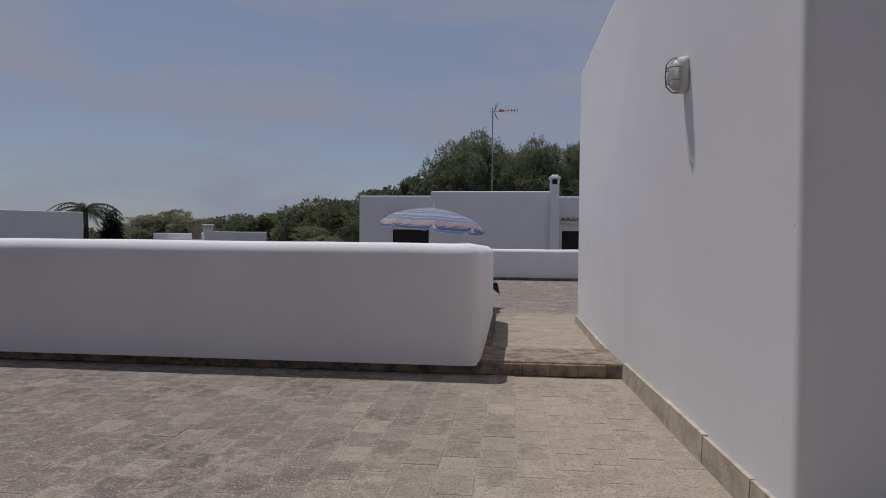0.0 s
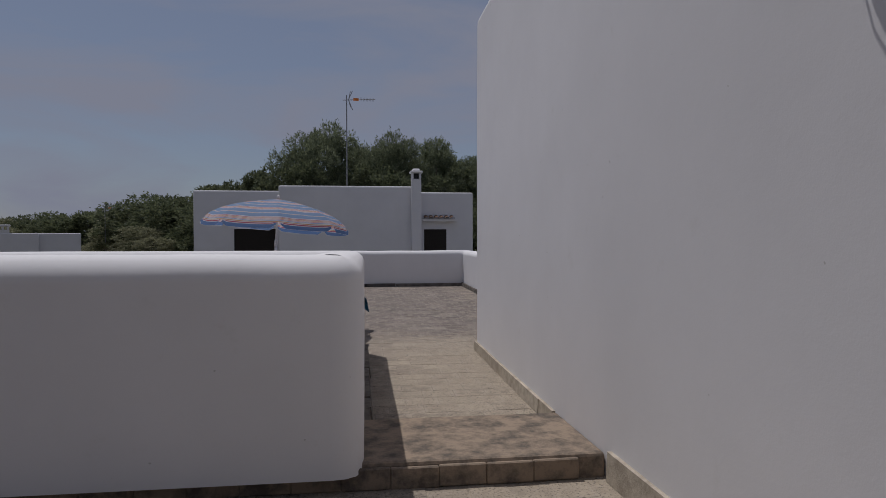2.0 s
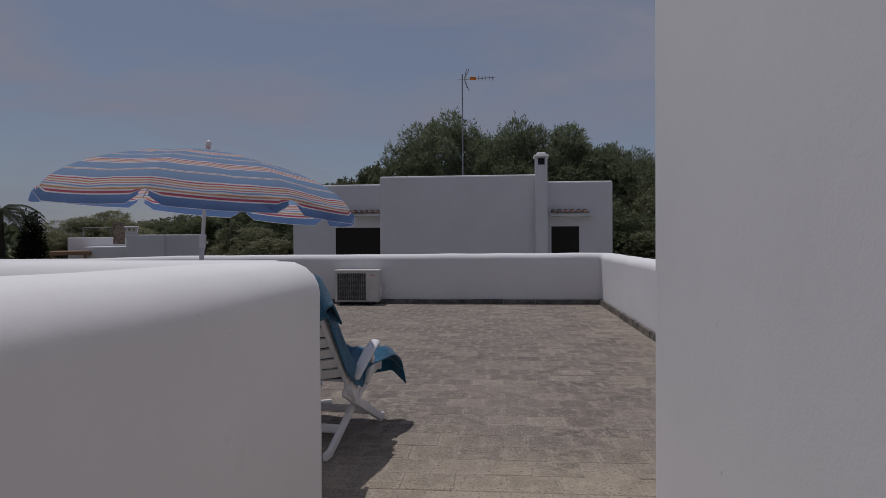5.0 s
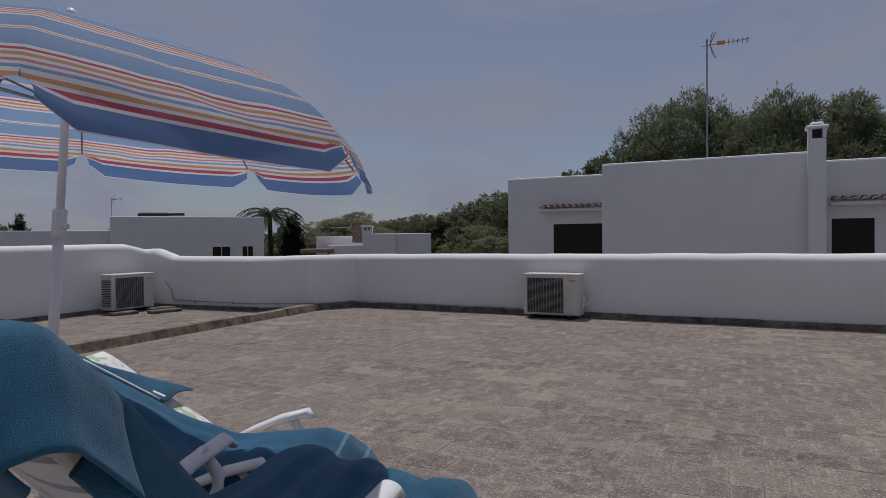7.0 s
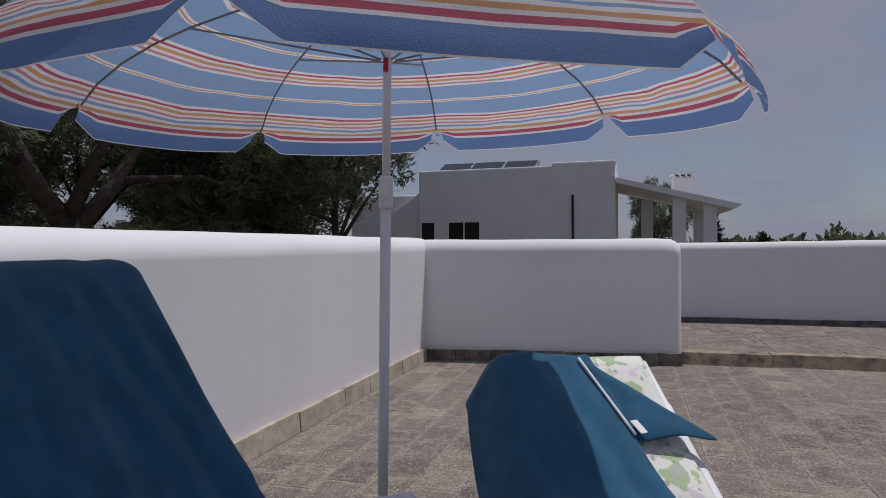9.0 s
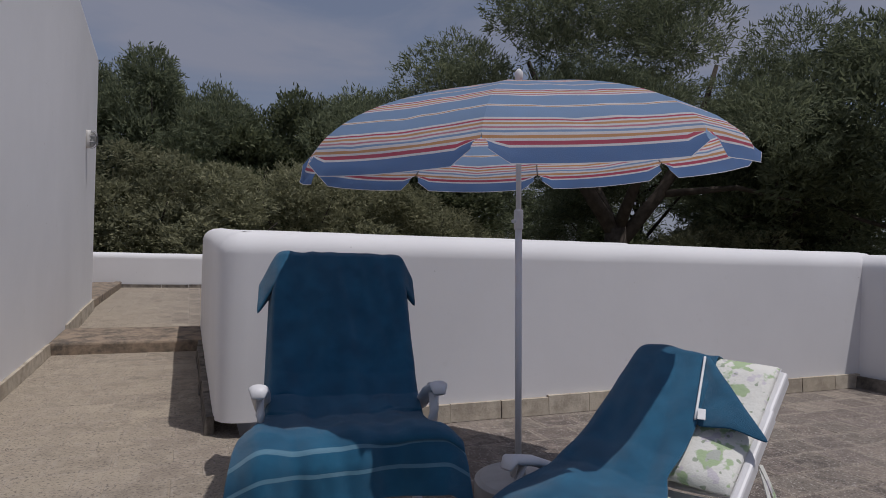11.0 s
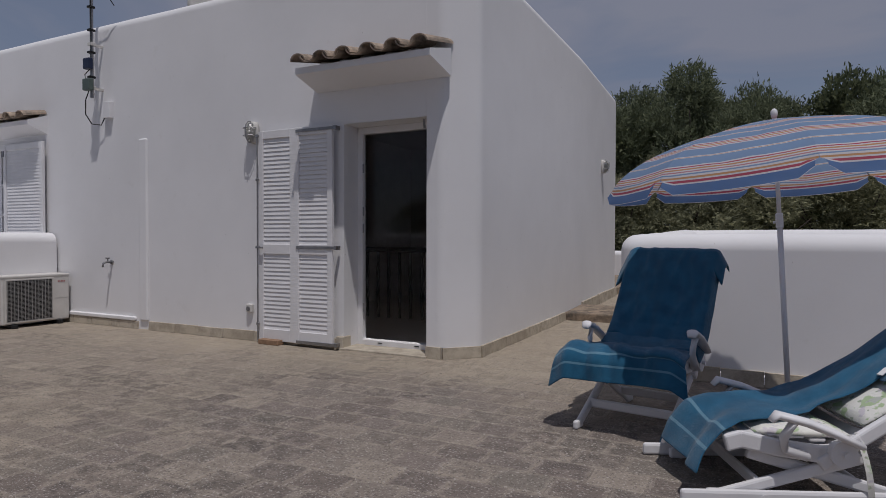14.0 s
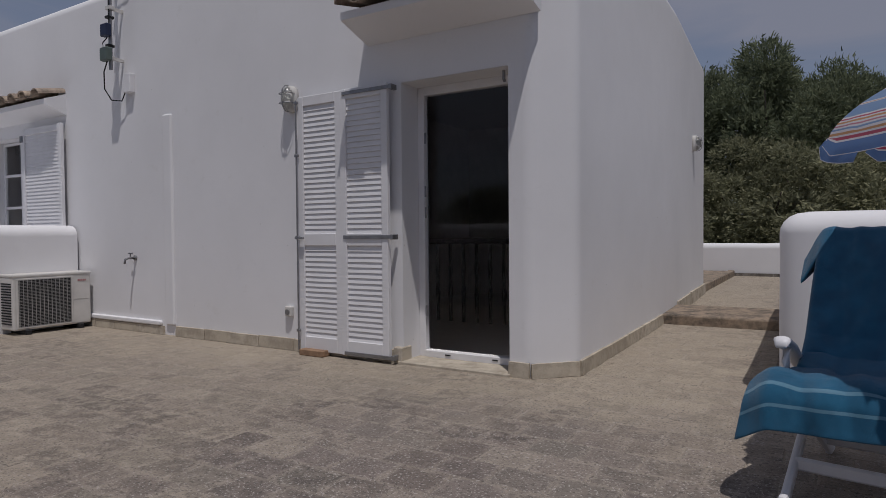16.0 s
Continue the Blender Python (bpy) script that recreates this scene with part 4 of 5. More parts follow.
# ---- resin recliners ----
def recliner(m, label, seat_z, recline, group, rails=False, reach=0.0, hinge_y=-0.16, arm_up=0.19, tall=1.0):
    """A folding resin armchair: front at +y, seat at seat_z, back leaning by recline degrees from upright."""
    ch = thing("reclining_chair", label, "chair", m, group)
    s, c = math.sin(radians(recline)), math.cos(radians(recline))
    low = seat_z - 0.02

    def back(u, x, off=0.0):
        u *= tall
        bend = 0.05 * math.sin(math.pi * min(1, u / 0.8)) - 0.02
        return Vector((x, hinge_y - u * s - (off - bend * 0.0) * c, low + u * c - off * s))
    # seat
    for x in (-0.255, 0.255):
        bm = bmesh.new()
        pts = [(x, hinge_y - 0.03, low), (x, -0.02, low - 0.012), (x, 0.15, low + 0.012), (x, 0.30, low + 0.045), (x, 0.355, low + 0.03)]
        for a, b in zip(pts, pts[1:]):
            a, b = Vector(a), Vector(b)
            d = (b - a)
            ang = math.degrees(math.atan2(d.z, d.y))
            box(bm, -0.017, 0.017, -0.012, d.length + 0.012, -0.036, 0.036, 0.01, pose(a.x, a.y, a.z, ang), 2)
        part("seat_rail", bm, PLASTIC, ch)
    slat = bmesh.new()
    box(slat, -0.245, 0.245, -0.034, 0.034, -0.008, 0.008, 0.005)
    slat_mesh = mesh_from("seat_slat", slat, PLASTIC)
    for i in range(6):
        ob = new("seat_slat", slat_mesh)
        ob.parent = ch
        u = i / 5
        ob.location = (0, -0.11 + 0.44 * u, low + 0.026 + 0.018 * math.sin(u * 3.0) + 0.03 * u)
    # back
    for x in (-0.265, 0.265):
        bm = bmesh.new()
        pts = [back(u, x * (1 - 0.06 * u)) for u in (-0.1, 0.1, 0.35, 0.6, 0.82)]
        for a, b in zip(pts, pts[1:]):
            d = b - a
            ang = math.degrees(math.atan2(d.z, d.y))
            box(bm, -0.017, 0.017, -0.01, d.length + 0.01, -0.03, 0.03, 0.01, pose(a.x, a.y, a.z, ang), 2)
        part("back_rail", bm, PLASTIC, ch)
    for i in range(9):
        u = 0.1 + 0.088 * i
        bm = bmesh.new()
        rows = []
        for k in range(9):
            x = -0.25 + 0.5 * k / 8
            dip = 0.035 * (1 - (x / 0.25) ** 2)
            rows.append([bm.verts.new(back(u + du, x * (1 - 0.05 * u), dip + dn)) for du, dn in ((0, -0.006), (0.067, -0.006), (0.067, 0.006), (0, 0.006))])
        for r, q in zip(rows, rows[1:]):
            for k in range(4):
                bm.faces.new((r[k], r[(k + 1) % 4], q[(k + 1) % 4], q[k]))
        bm.faces.new(rows[0])
        bm.faces.new(rows[-1][::-1])
        part("back_slat", bm, PLASTIC, ch)
    # arms, their posts, round hinge plates
    arm_z = seat_z + arm_up
    for x in (-0.315, 0.315):
        bm = bmesh.new()
        tail = back(0.08, x)
        pts = [(x, 0.375 - reach, arm_z - 0.02), (x, 0.35 - reach, arm_z + 0.006), tuple(Vector((x, 0.35 - reach, arm_z + 0.006)).lerp(tail, 0.35) + Vector((0, 0, 0.014))), tuple(Vector((x, 0.35 - reach, arm_z + 0.006)).lerp(tail, 0.7) + Vector((0, 0, 0.01))), tuple(tail)]
        tube(bm, pts, [0.022, 0.034, 0.036, 0.034, 0.028], 14, 0.5)
        arm = part("armrest", bm, PLASTIC, ch, "", True)
        bm = bmesh.new()
        tube(bm, [(x, 0.27 - reach, arm_z - 0.005), (x * 0.98, 0.32 - reach, arm_z - 0.09), (x * 0.97, 0.31 - reach, arm_z - 0.14), (x * 0.94, 0.22 - reach, low - 0.01)], [0.024, 0.021, 0.021, 0.026], 10, 0.8)
        part("arm_post", bm, PLASTIC, arm, "", True)
        bm = bmesh.new()
        disc(bm, (x * 0.9, hinge_y + 0.0, low), (1, 0, 0), 0.055, 0.035, 24)
        disc(bm, (x * 0.95, hinge_y + 0.0, low), (1, 0, 0), 0.012, 0.04, 12)
        part("hinge_plate", bm, PLASTIC, ch)
    # crossed leg frames
    for foot, top, w in ((0.40, -0.22, 0.25), (-0.36, 0.26, 0.215)):
        bm = bmesh.new()
        for x in (-w, w):
            a, b = Vector((x, foot, 0.018)), Vector((x, top, low - 0.02))
            d = b - a
            ang = math.degrees(math.atan2(d.z, d.y))
            box(bm, -0.015, 0.015, -0.0, d.length, -0.026, 0.026, 0.011, pose(a.x, a.y, a.z, ang), 2)
            box(bm, x - 0.016, x + 0.016, foot - 0.05, foot + 0.04, 0.0, 0.05, 0.012, None, 2)
        at = Vector((0, foot, 0.018)).lerp(Vector((0, top, low)), 0.28)
        box(bm, -w, w, at.y - 0.012, at.y + 0.012, at.z - 0.026, at.z + 0.026, 0.008)
        part("leg_frame", bm, PLASTIC, ch)
    if rails:
        for x in (-0.29, 0.29):
            bm = bmesh.new()
            box(bm, x - 0.014, x + 0.014, -0.42, 0.56, 0.0, 0.062, 0.014, None, 2)
            disc(bm, (x, 0.22, 0.034), (1, 0, 0), 0.014, 0.036, 12)
            part("foot_rail", bm, PLASTIC, ch)
    return ch, back


def sheet(name, bm_rows, mat, label, category, thick=0.009, lines=(), line_mat=None):
    """Cloth from rows of points; faces in the named columns take the stripe material."""
    bm = bmesh.new()
    verts = [[bm.verts.new(p) for p in row] for row in bm_rows]
    for i, (r, q) in enumerate(zip(verts, verts[1:])):
        for k in range(len(r) - 1):
            f = bm.faces.new((r[k], r[k + 1], q[k + 1], q[k]))
            f.material_index = 1 if i in lines else 0
    ob = part(name, bm, [mat, line_mat or mat], None, "", True)
    mod = ob.modifiers.new("thickness", "SOLIDIFY")
    mod.thickness, mod.offset = thick, 1.0
    mod2 = ob.modifiers.new("soft", "SUBSURF")
    mod2.levels = mod2.render_levels = 1
    return tagged(ob, label, category, "blue bath towels")


def follow(path, step):
    """Points every step along a polyline of vectors, with the way they run."""
    out, length = [], sum((b - a).length for a, b in zip(path, path[1:]))
    n = max(2, int(length / step))
    for i in range(n + 1):
        s = length * i / n
        for a, b in zip(path, path[1:]):
            d = (b - a).length
            if s <= d + 1e-6:
                out.append((a.lerp(b, min(1, s / d)), (b - a).normalized()))
                break
            s -= d
    return out


MA = pose(1.33, 9.79, 0, 0, 0, -9)
_, back_a = recliner(MA, "white resin reclining armchair draped with a blue towel", 0.378, 38.0, "resin recliners", False, 0.23, -0.16, 0.19, 0.945)
MB = pose(0.60, 10.465, 0, 0, 0, -66)
_, back_b = recliner(MB, "white resin reclining armchair tipped far back, with a cushion", 0.238, 57.0, "resin recliners", True, 0.17, -0.10, 0.14, 0.91)

# towel on the upright chair: over the back, along the seat, over the front edge
t0 = back_a(0.84, 0)
path = [back_a(0.785, 0, 0.075), back_a(0.825, 0, 0.07), t0 + Vector((0, -0.02, 0.018)), back_a(0.83, 0, -0.05), back_a(0.5, 0, -0.045), back_a(0.2, 0, -0.045), back_a(0.08, 0, -0.07),
        Vector((0, -0.02, 0.415)), Vector((0, 0.17, 0.43)), Vector((0, 0.32, 0.468)), Vector((0, 0.385, 0.46)), Vector((0, 0.42, 0.41)), Vector((0, 0.44, 0.30))]
rows = []
pts = follow(path, 0.012)
for i, (p, d) in enumerate(pts):
    u = i / (len(pts) - 1)
    nrm = Vector((0, -d.z, d.y))
    half = 0.37 if u < 0.62 else 0.30 + 0.09 * max(0, (u - 0.68) / 0.32)
    row = []
    for k in range(45):
        f = k / 44 * 2 - 1
        x = f * half + 0.015
        wob = 0.012 * noise.noise(Vector((x * 4, u * 6, 0.7))) + 0.016 * noise.noise(Vector((x * 13 + u * 3, u * 1.5, 2.0))) + 0.012 * (1 - abs(noise.noise(Vector((x * 7 - u * 2, u * 2.2, 5.0))))) ** 8 + 0.007 * noise.noise(Vector((x * 26 + u * 6, u * 3, 3.0))) + 0.018
        if u < 0.15:
            wob = 0.024 + (wob - 0.024) * (0.25 + 0.75 * max(0, u - 0.07) / 0.08)
        droop = max(0, abs(x) - 0.285) * (0.6 if u > 0.62 else 0)
        if 0.05 < u < 0.205 and abs(x) > 0.28:
            e = abs(x) - 0.28
            x = math.copysign(0.28 + e * 0.75, x)
            droop = e * 1.5
        elif u < 0.62 and abs(x) > 0.285:
            wob -= (abs(x) - 0.285) * (1.3 if u > 0.085 else -0.4)
            x = math.copysign(0.285 + (abs(x) - 0.285) * 0.25, x)
        if u > 0.82:
            wob += 0.018 * math.sin(f * 9 + 1.0) * (u - 0.82) / 0.18
        q = p + nrm * wob
        row.append(Vector((x, q.y + (0.03 * math.sin(x * 7) if u > 0.9 else 0), q.z - droop)))
    rows.append([MA @ v for v in row])
n = len(rows)
sheet("bath_towel", rows, TOWEL, "blue terry towel with pale end stripes draped over the chair", "towel", 0.009, (0, n - 9, n - 14), TOWEL_LINE)
# turned-over corner hanging behind the back
rows = []
for i in range(15):
    v = i / 14
    row = []
    for k in range(11):
        f = k / 10
        base = back_a(0.85 - v * (0.235 - 0.09 * f), 0, 0.10 + 0.03 * math.sin(v * 2.2) + 0.012 * math.sin(f * 6 + v * 2) * v - 0.05 * f * f)
        row.append(MA @ Vector((0.19 + 0.02 * v + (0.10 + 0.05 * v) * f, base.y, base.z + 0.012 * (1 - v))))
    rows.append(row)
sheet("towel_fold", rows, TOWEL, "turned-down corner of the blue towel behind the chair back", "towel")

# cushion on the low recliner
def pad(name, path, half, thick, mat, m, parent):
    pts = follow(path, 0.05)
    bm = bmesh.new()
    rings = []
    for i, (p, d) in enumerate(pts):
        u = i / (len(pts) - 1)
        nrm = Vector((0, -d.z, d.y))
        e = min(1.0, min(u, 1 - u) * 9 + 0.35)
        tuft = 1 - 0.25 * abs(math.cos(u * math.pi * 3)) ** 8
        ring = []
        for k in range(16):
            a = math.tau * k / 16
            cx, cz = math.cos(a), math.sin(a)
            x = half * math.copysign(abs(cx) ** 0.45, cx)
            z = thick * e * tuft * math.copysign(abs(cz) ** 0.7, cz) * 0.5
            ring.append(bm.verts.new(m @ (Vector((x, p.y, p.z)) + nrm * (z + thick / 2))))
        rings.append(ring)
    for r, q in zip(rings, rings[1:]):
        for k in range(16):
            bm.faces.new((r[k], r[(k + 1) % 16], q[(k + 1) % 16], q[k]))
    bm.faces.new(rings[0])
    bm.faces.new(rings[-1][::-1])
    return part(name, bm, mat, parent, "", True)


cushion = thing("chair_cushion", "white cushion with green floral print tied to the recliner", "cushion")
pad("back_pad", [back_b(0.83, 0, -0.02), back_b(0.5, 0, -0.005), back_b(0.16, 0, -0.01)], 0.25, 0.05, FLORAL, MB, cushion)
pad("seat_pad", [Vector((0, -0.15, 0.258)), Vector((0, 0.0, 0.258)), Vector((0, 0.24, 0.268))], 0.25, 0.05, FLORAL, MB, cushion)
for x, y, z, lean in ((-0.27, -0.17, 0.30, 0.04), (-0.28, -0.42, 0.38, 0.08), (-0.275, -0.42, 0.38, -0.03)):
    bm = bmesh.new()
    r = []
    for i in range(7):
        u = i / 6
        p = Vector((x - 0.05 * math.sin(u * 2.5), y - lean * u, z - 0.30 * u))
        r.append((bm.verts.new(MB @ (p + Vector((0.002, -0.012, 0)))), bm.verts.new(MB @ (p + Vector((0.006, 0.012, 0.003))))))
    for a, b in zip(r, r[1:]):
        bm.faces.new((a[0], a[1], b[1], b[0]))
    ob = part("tie", bm, FLORAL, cushion)
    ob.modifiers.new("thickness", "SOLIDIFY").thickness = 0.003

# towel on the low recliner: slants over back and seat and falls over the front
path = [back_b(0.76, 0, 0.05), back_b(0.85, 0, -0.01), back_b(0.80, 0, -0.075), back_b(0.5, 0, -0.062), back_b(0.2, 0, -0.075), Vector((0, -0.06, 0.33)), Vector((0, 0.12, 0.33)),
        Vector((0, 0.29, 0.32)), Vector((0, 0.37, 0.285)), Vector((0, 0.44, 0.2)), Vector((0, 0.47, 0.12))]


def hem_x(u):
    return -0.02 - 0.08 * math.sin(u * 2.4) - 0.25 * max(0, (u - 0.55) / 0.45)


pts = follow(path, 0.013)
rows = []
for i, (p, d) in enumerate(pts):
    u = i / (len(pts) - 1)
    nrm = Vector((0, -d.z, d.y))
    x0 = 0.36 + 0.03 * math.sin(u * 5)
    x1 = hem_x(u)
    row = []
    for k in range(21):
        f = k / 20
        x = x0 + (x1 - x0) * f
        wob = 0.022 * noise.noise(Vector((x * 6, u * 7, 4.7))) + 0.022 * noise.noise(Vector((x * 12 + u * 4, u * 3, 8.0))) + 0.008
        if u > 0.6:
            wob += 0.025 * math.sin(f * 11 + u * 4) * (u - 0.6) / 0.4
        droop = max(0, x - 0.28) * 1.6
        q = p + nrm * (wob + 0.006)
        row.append(MB @ Vector((x, q.y, max(0.03, q.z - droop))))
    rows.append(row)
n = len(rows)
sheet("bath_towel", rows, TOWEL, "blue terry towel with pale end stripe slung over the recliner", "towel", 0.009, (n - 9, n - 17), TOWEL_LINE)
# folded-back corner with its white label
rows = []
for i in range(9):
    u = i / 8
    a = back_b(0.78 - 0.38 * u, 0.0, -0.07)
    edge = -0.02 - 0.075 * u
    rows.append([MB @ Vector((edge + 0.02 - (0.015 + 0.24 * u) * f, a.y + 0.03 * f * u, a.z + 0.014 * math.sin(f * 3.1) + 0.008 * noise.noise(Vector((f * 3, u * 4, 1))))) for f in [k / 8 for k in range(9)]])
sheet("towel_fold", rows, TOWEL, "folded-back corner of the blue towel on the recliner", "towel", 0.009, (), None)
bm = bmesh.new()
line = [MB @ (back_b(0.775 - 0.36 * k / 8, 0.002 - 0.075 * k / 8, -0.088) + Vector((0, 0, 0.004))) for k in range(9)]
tube(bm, line, 0.005, 6)
tagged(part("towel_hem", bm, LABEL, None, "", True), "white stitched hem along the towel's folded edge", "hem")
bm = bmesh.new()
p = back_b(0.44, -0.09, -0.1)
box(bm, -0.013, 0.013, -0.026, 0.026, -0.0015, 0.0015, 0.0, MB @ pose(p.x, p.y, p.z, -30, 0, 20))
tagged(part("towel_label", bm, LABEL), "white care label sewn to the blue towel", "label")

rail = thing("stair_railing", "dark turned wooden stair railing inside the room", "railing", pose(0, 6.6, 0.02))
bm = bmesh.new()
box(bm, 3.35, 6.5, -0.03, 0.03, 0.88, 0.95, 0.012)
part("handrail", bm, WOODDARK, rail)
stick = bmesh.new()
tube(stick, [(0, 0, 0), (0, 0, 0.2), (0, 0, 0.32), (0, 0, 0.45), (0, 0, 0.6), (0, 0, 0.72), (0, 0, 0.88)], [0.022, 0.02, 0.03, 0.018, 0.028, 0.02, 0.022], 8)
stick_mesh = mesh_from("baluster", stick, WOODDARK, True)
for i in range(18):
    ob = new("baluster", stick_mesh)
    ob.parent = rail
    ob.location = (3.45 + 0.17 * i, 0, 0)


# ---- neighbours ----
def facade(parent, name, x0, x1, y0, y1, z0, z1, mat=None, bevel=0.06):
    bm = bmesh.new()
    box(bm, x0, x1, y0, y1, z0, z1, bevel, None, 2)
    return part(name, bm, mat or WHITE_FAR, parent)


def dark_window(parent, x0, x1, z0, z1, y, frame_mat=None, mid=True):
    """A recessed window in a wall that faces -y at y."""
    bm = bmesh.new()
    box(bm, x0, x1, y - 0.004, y + 0.03, z0, z1)
    w = part("window", bm, WOODDARK, parent)
    bm = bmesh.new()
    box(bm, x0 - 0.06, x0, y - 0.03, y + 0.02, z0, z1 + 0.05)
    box(bm, x1, x1 + 0.06, y - 0.03, y + 0.02, z0, z1 + 0.05)
    box(bm, x0, x1, y - 0.03, y + 0.02, z1, z1 + 0.05)
    if mid:
        box(bm, (x0 + x1) / 2 - 0.03, (x0 + x1) / 2 + 0.03, y - 0.012, y + 0.01, z0, z1)
    part("frame", bm, frame_mat or WHITE_FAR, w)
    return w


FAR_TILE = roof_tile(0.4, 0.1, CLAY_FAR)


def tile_row(parent, x0, x1, y, z):
    bm = bmesh.new()
    box(bm, x0, x1, y - 0.32, y, z - 0.12, z - 0.02)
    ledge = part("eave", bm, WHITE_FAR, parent)
    x = x0 + 0.12
    while x < x1:
        ob = new("barrel_tile", FAR_TILE)
        ob.parent = ledge
        ob.matrix_basis = pose(x, y - 0.4, z - 0.01, 14)
        x += 0.23


nh = thing("neighbour_house", "white flat-roofed house with clay-tiled window eaves", "house", pose(0, 0, 0))
facade(nh, "wall", -1.85, 4.12, 28.3, 36, -3.4, 3.42)
facade(nh, "wall", -6.0, -1.84, 31.0, 36.5, -3.4, 3.38)
facade(nh, "wall", 4.1, 6.55, 29.0, 35.5, -3.4, 3.22)
dark_window(nh, -4.2, -2.3, -0.4, 1.62, 31.0, None, False)
dark_window(nh, 4.35, 5.35, -0.4, 1.58, 29.0, None, False)
tile_row(nh, -4.65, -2.1, 31.0, 2.2)
tile_row(nh, 4.3, 5.8, 29.0, 2.06)
bm = bmesh.new()
box(bm, 3.72, 4.14, 27.95, 28.32, -3.4, 3.72, 0.03)
for x in (3.72, 4.05):
    box(bm, x, x + 0.09, 27.95, 28.32, 3.72, 3.98)
box(bm, 3.81, 4.05, 28.22, 28.32, 3.72, 3.98)
box(bm, 3.66, 4.2, 27.89, 28.38, 3.96, 4.06, 0.03)
box(bm, 3.76, 4.1, 27.99, 28.28, 4.06, 4.16, 0.05)
part("chimney", bm, WHITE_FAR, nh)
bm = bmesh.new()
box(bm, 3.83, 4.03, 28.05, 28.2, 3.73, 3.95)
part("flue", bm, DARK, nh)


def aerial(x, y, z0, z1, size, label):
    a = thing("rooftop_aerial", label, "aerial", pose(x, y, 0, 0, 0, 8))
    bm = bmesh.new()
    tube(bm, [(0, 0, z0), (0, 0, z1)], 0.03 * size, 8)
    part("pole", bm, STEEL, a)
    bm = bmesh.new()
    tube(bm, [(-0.2 * size, 0, z1 - 0.25 * size), (1.5 * size, 0, z1 - 0.12 * size)], 0.022 * size, 6)
    for k in range(5):
        xx = (0.75 + 0.16 * k) * size
        tube(bm, [(xx, -0.18 * size, z1 - 0.18 * size), (xx, 0.18 * size, z1 - 0.16 * size)], 0.012 * size, 6)
        tube(bm, [(xx, 0, z1 - 0.27 * size), (xx, 0, z1 - 0.05 * size)], 0.012 * size, 6)
    for sgn in (1, -1):
        tube(bm, [(0.1 * size, 0, z1 - 0.22 * size), (0.32 * size, 0.1, z1 - 0.22 * size + sgn * 0.5 * size)], 0.018 * size, 6)
        tube(bm, [(0.1 * size, 0, z1 - 0.22 * size), (0.18 * size, -0.2, z1 - 0.22 * size + sgn * 0.42 * size)], 0.018 * size, 6)
    part("boom", bm, STEEL, a)
    bm = bmesh.new()
    box(bm, 0.35 * size, 0.62 * size, -0.05, 0.05, z1 - 0.24 * size, z1 - 0.12 * size)
    part("dipole", bm, ORANGE, a)
    return a


aerial(0.83, 34.4, 3.3, 8.6, 1.0, "tall television aerial on the neighbouring roof")

villa = thing("villa", "white two-storey villa with a tiled porch", "house", pose(-27, 0, 0.07, 0, 0, 90) @ Matrix.Diagonal((1, 1, 1.02, 1)))
# local x runs north along the facade, the facade faces local -y
facade(villa, "wall", 0.35, 9.75, 0.0, 9, -3.4, 4.6)
facade(villa, "wall", 6.9, 9.78, -0.01, 9, 4.5, 4.74)
facade(villa, "wall", -3.6, 0.35, 0.6, 9, -3.4, 3.5)
bm = bmesh.new()
v = [bm.verts.new(p) for p in ((-3.2, 0.3, -3.4), (0.34, 0.3, -3.4), (0.34, 0.3, 3.6), (-3.2, 0.3, 1.2), (-3.2, 0.6, -3.4), (0.34, 0.6, -3.4), (0.34, 0.6, 3.6), (-3.2, 0.6, 1.2))]
for f in ((0, 1, 2, 3), (3, 2, 6, 7), (0, 3, 7, 4), (1, 5, 6, 2)):
    bm.faces.new([v[k] for k in f])
part("stair_wall", bm, WHITE_FAR, villa)
for a, b in ((0.5, 1.15), (1.9, 3.42)):
    dark_window(villa, a, b, 0.4, 2.08, 0.0, PAINT, b - a > 1)
bm = bmesh.new()
tube(bm, [(7.85, -0.08, 0.2), (7.85, -0.08, 3.2), (7.85, 0.05, 3.25)], 0.05, 8)
part("drainpipe", bm, DARK, villa)
bm = bmesh.new()
v = [bm.verts.new(p) for p in ((9.78, -0.3, 3.92), (14.95, -0.3, 2.62), (14.95, 6, 2.62), (9.78, 6, 3.92), (9.78, -0.3, 3.7), (14.6, -0.3, 2.42), (14.6, 6, 2.42), (9.78, 6, 3.7))]
for f in ((0, 1, 2, 3), (4, 7, 6, 5), (0, 4, 5, 1), (1, 5, 6, 2), (2, 6, 7, 3)):
    bm.faces.new([v[k] for k in f])
part("porch_roof", bm, WHITE_FAR, villa)
for x, y in ((12.45, 0.2), (13.7, 0.2), (13.7, 4.2), (11.2, 4.2)):
    bm = bmesh.new()
    box(bm, x - 0.28, x + 0.28, y - 0.25, y + 0.25, -3.4, 2.9 if x > 13 else 3.2, 0.02)
    part("porch_pillar", bm, WHITE_FAR, villa)
bm = bmesh.new()
box(bm, 12.4, 13.35, 3.5, 4.4, 2.6, 4.2, 0.03)
for k in range(4):
    box(bm, 12.42 + k * 0.27, 12.52 + k * 0.27, 3.5, 4.4, 4.2, 4.35)
box(bm, 12.3, 13.45, 3.4, 4.5, 4.34, 4.42)
part("chimney", bm, WHITE_FAR, villa)
bm = bmesh.new()
for k in range(3):
    box(bm, 0.9 + k * 1.7, 2.45 + k * 1.7, 0, 1.3, 0, 0.05, 0.0, pose(0, 1.6, 4.72, 22))
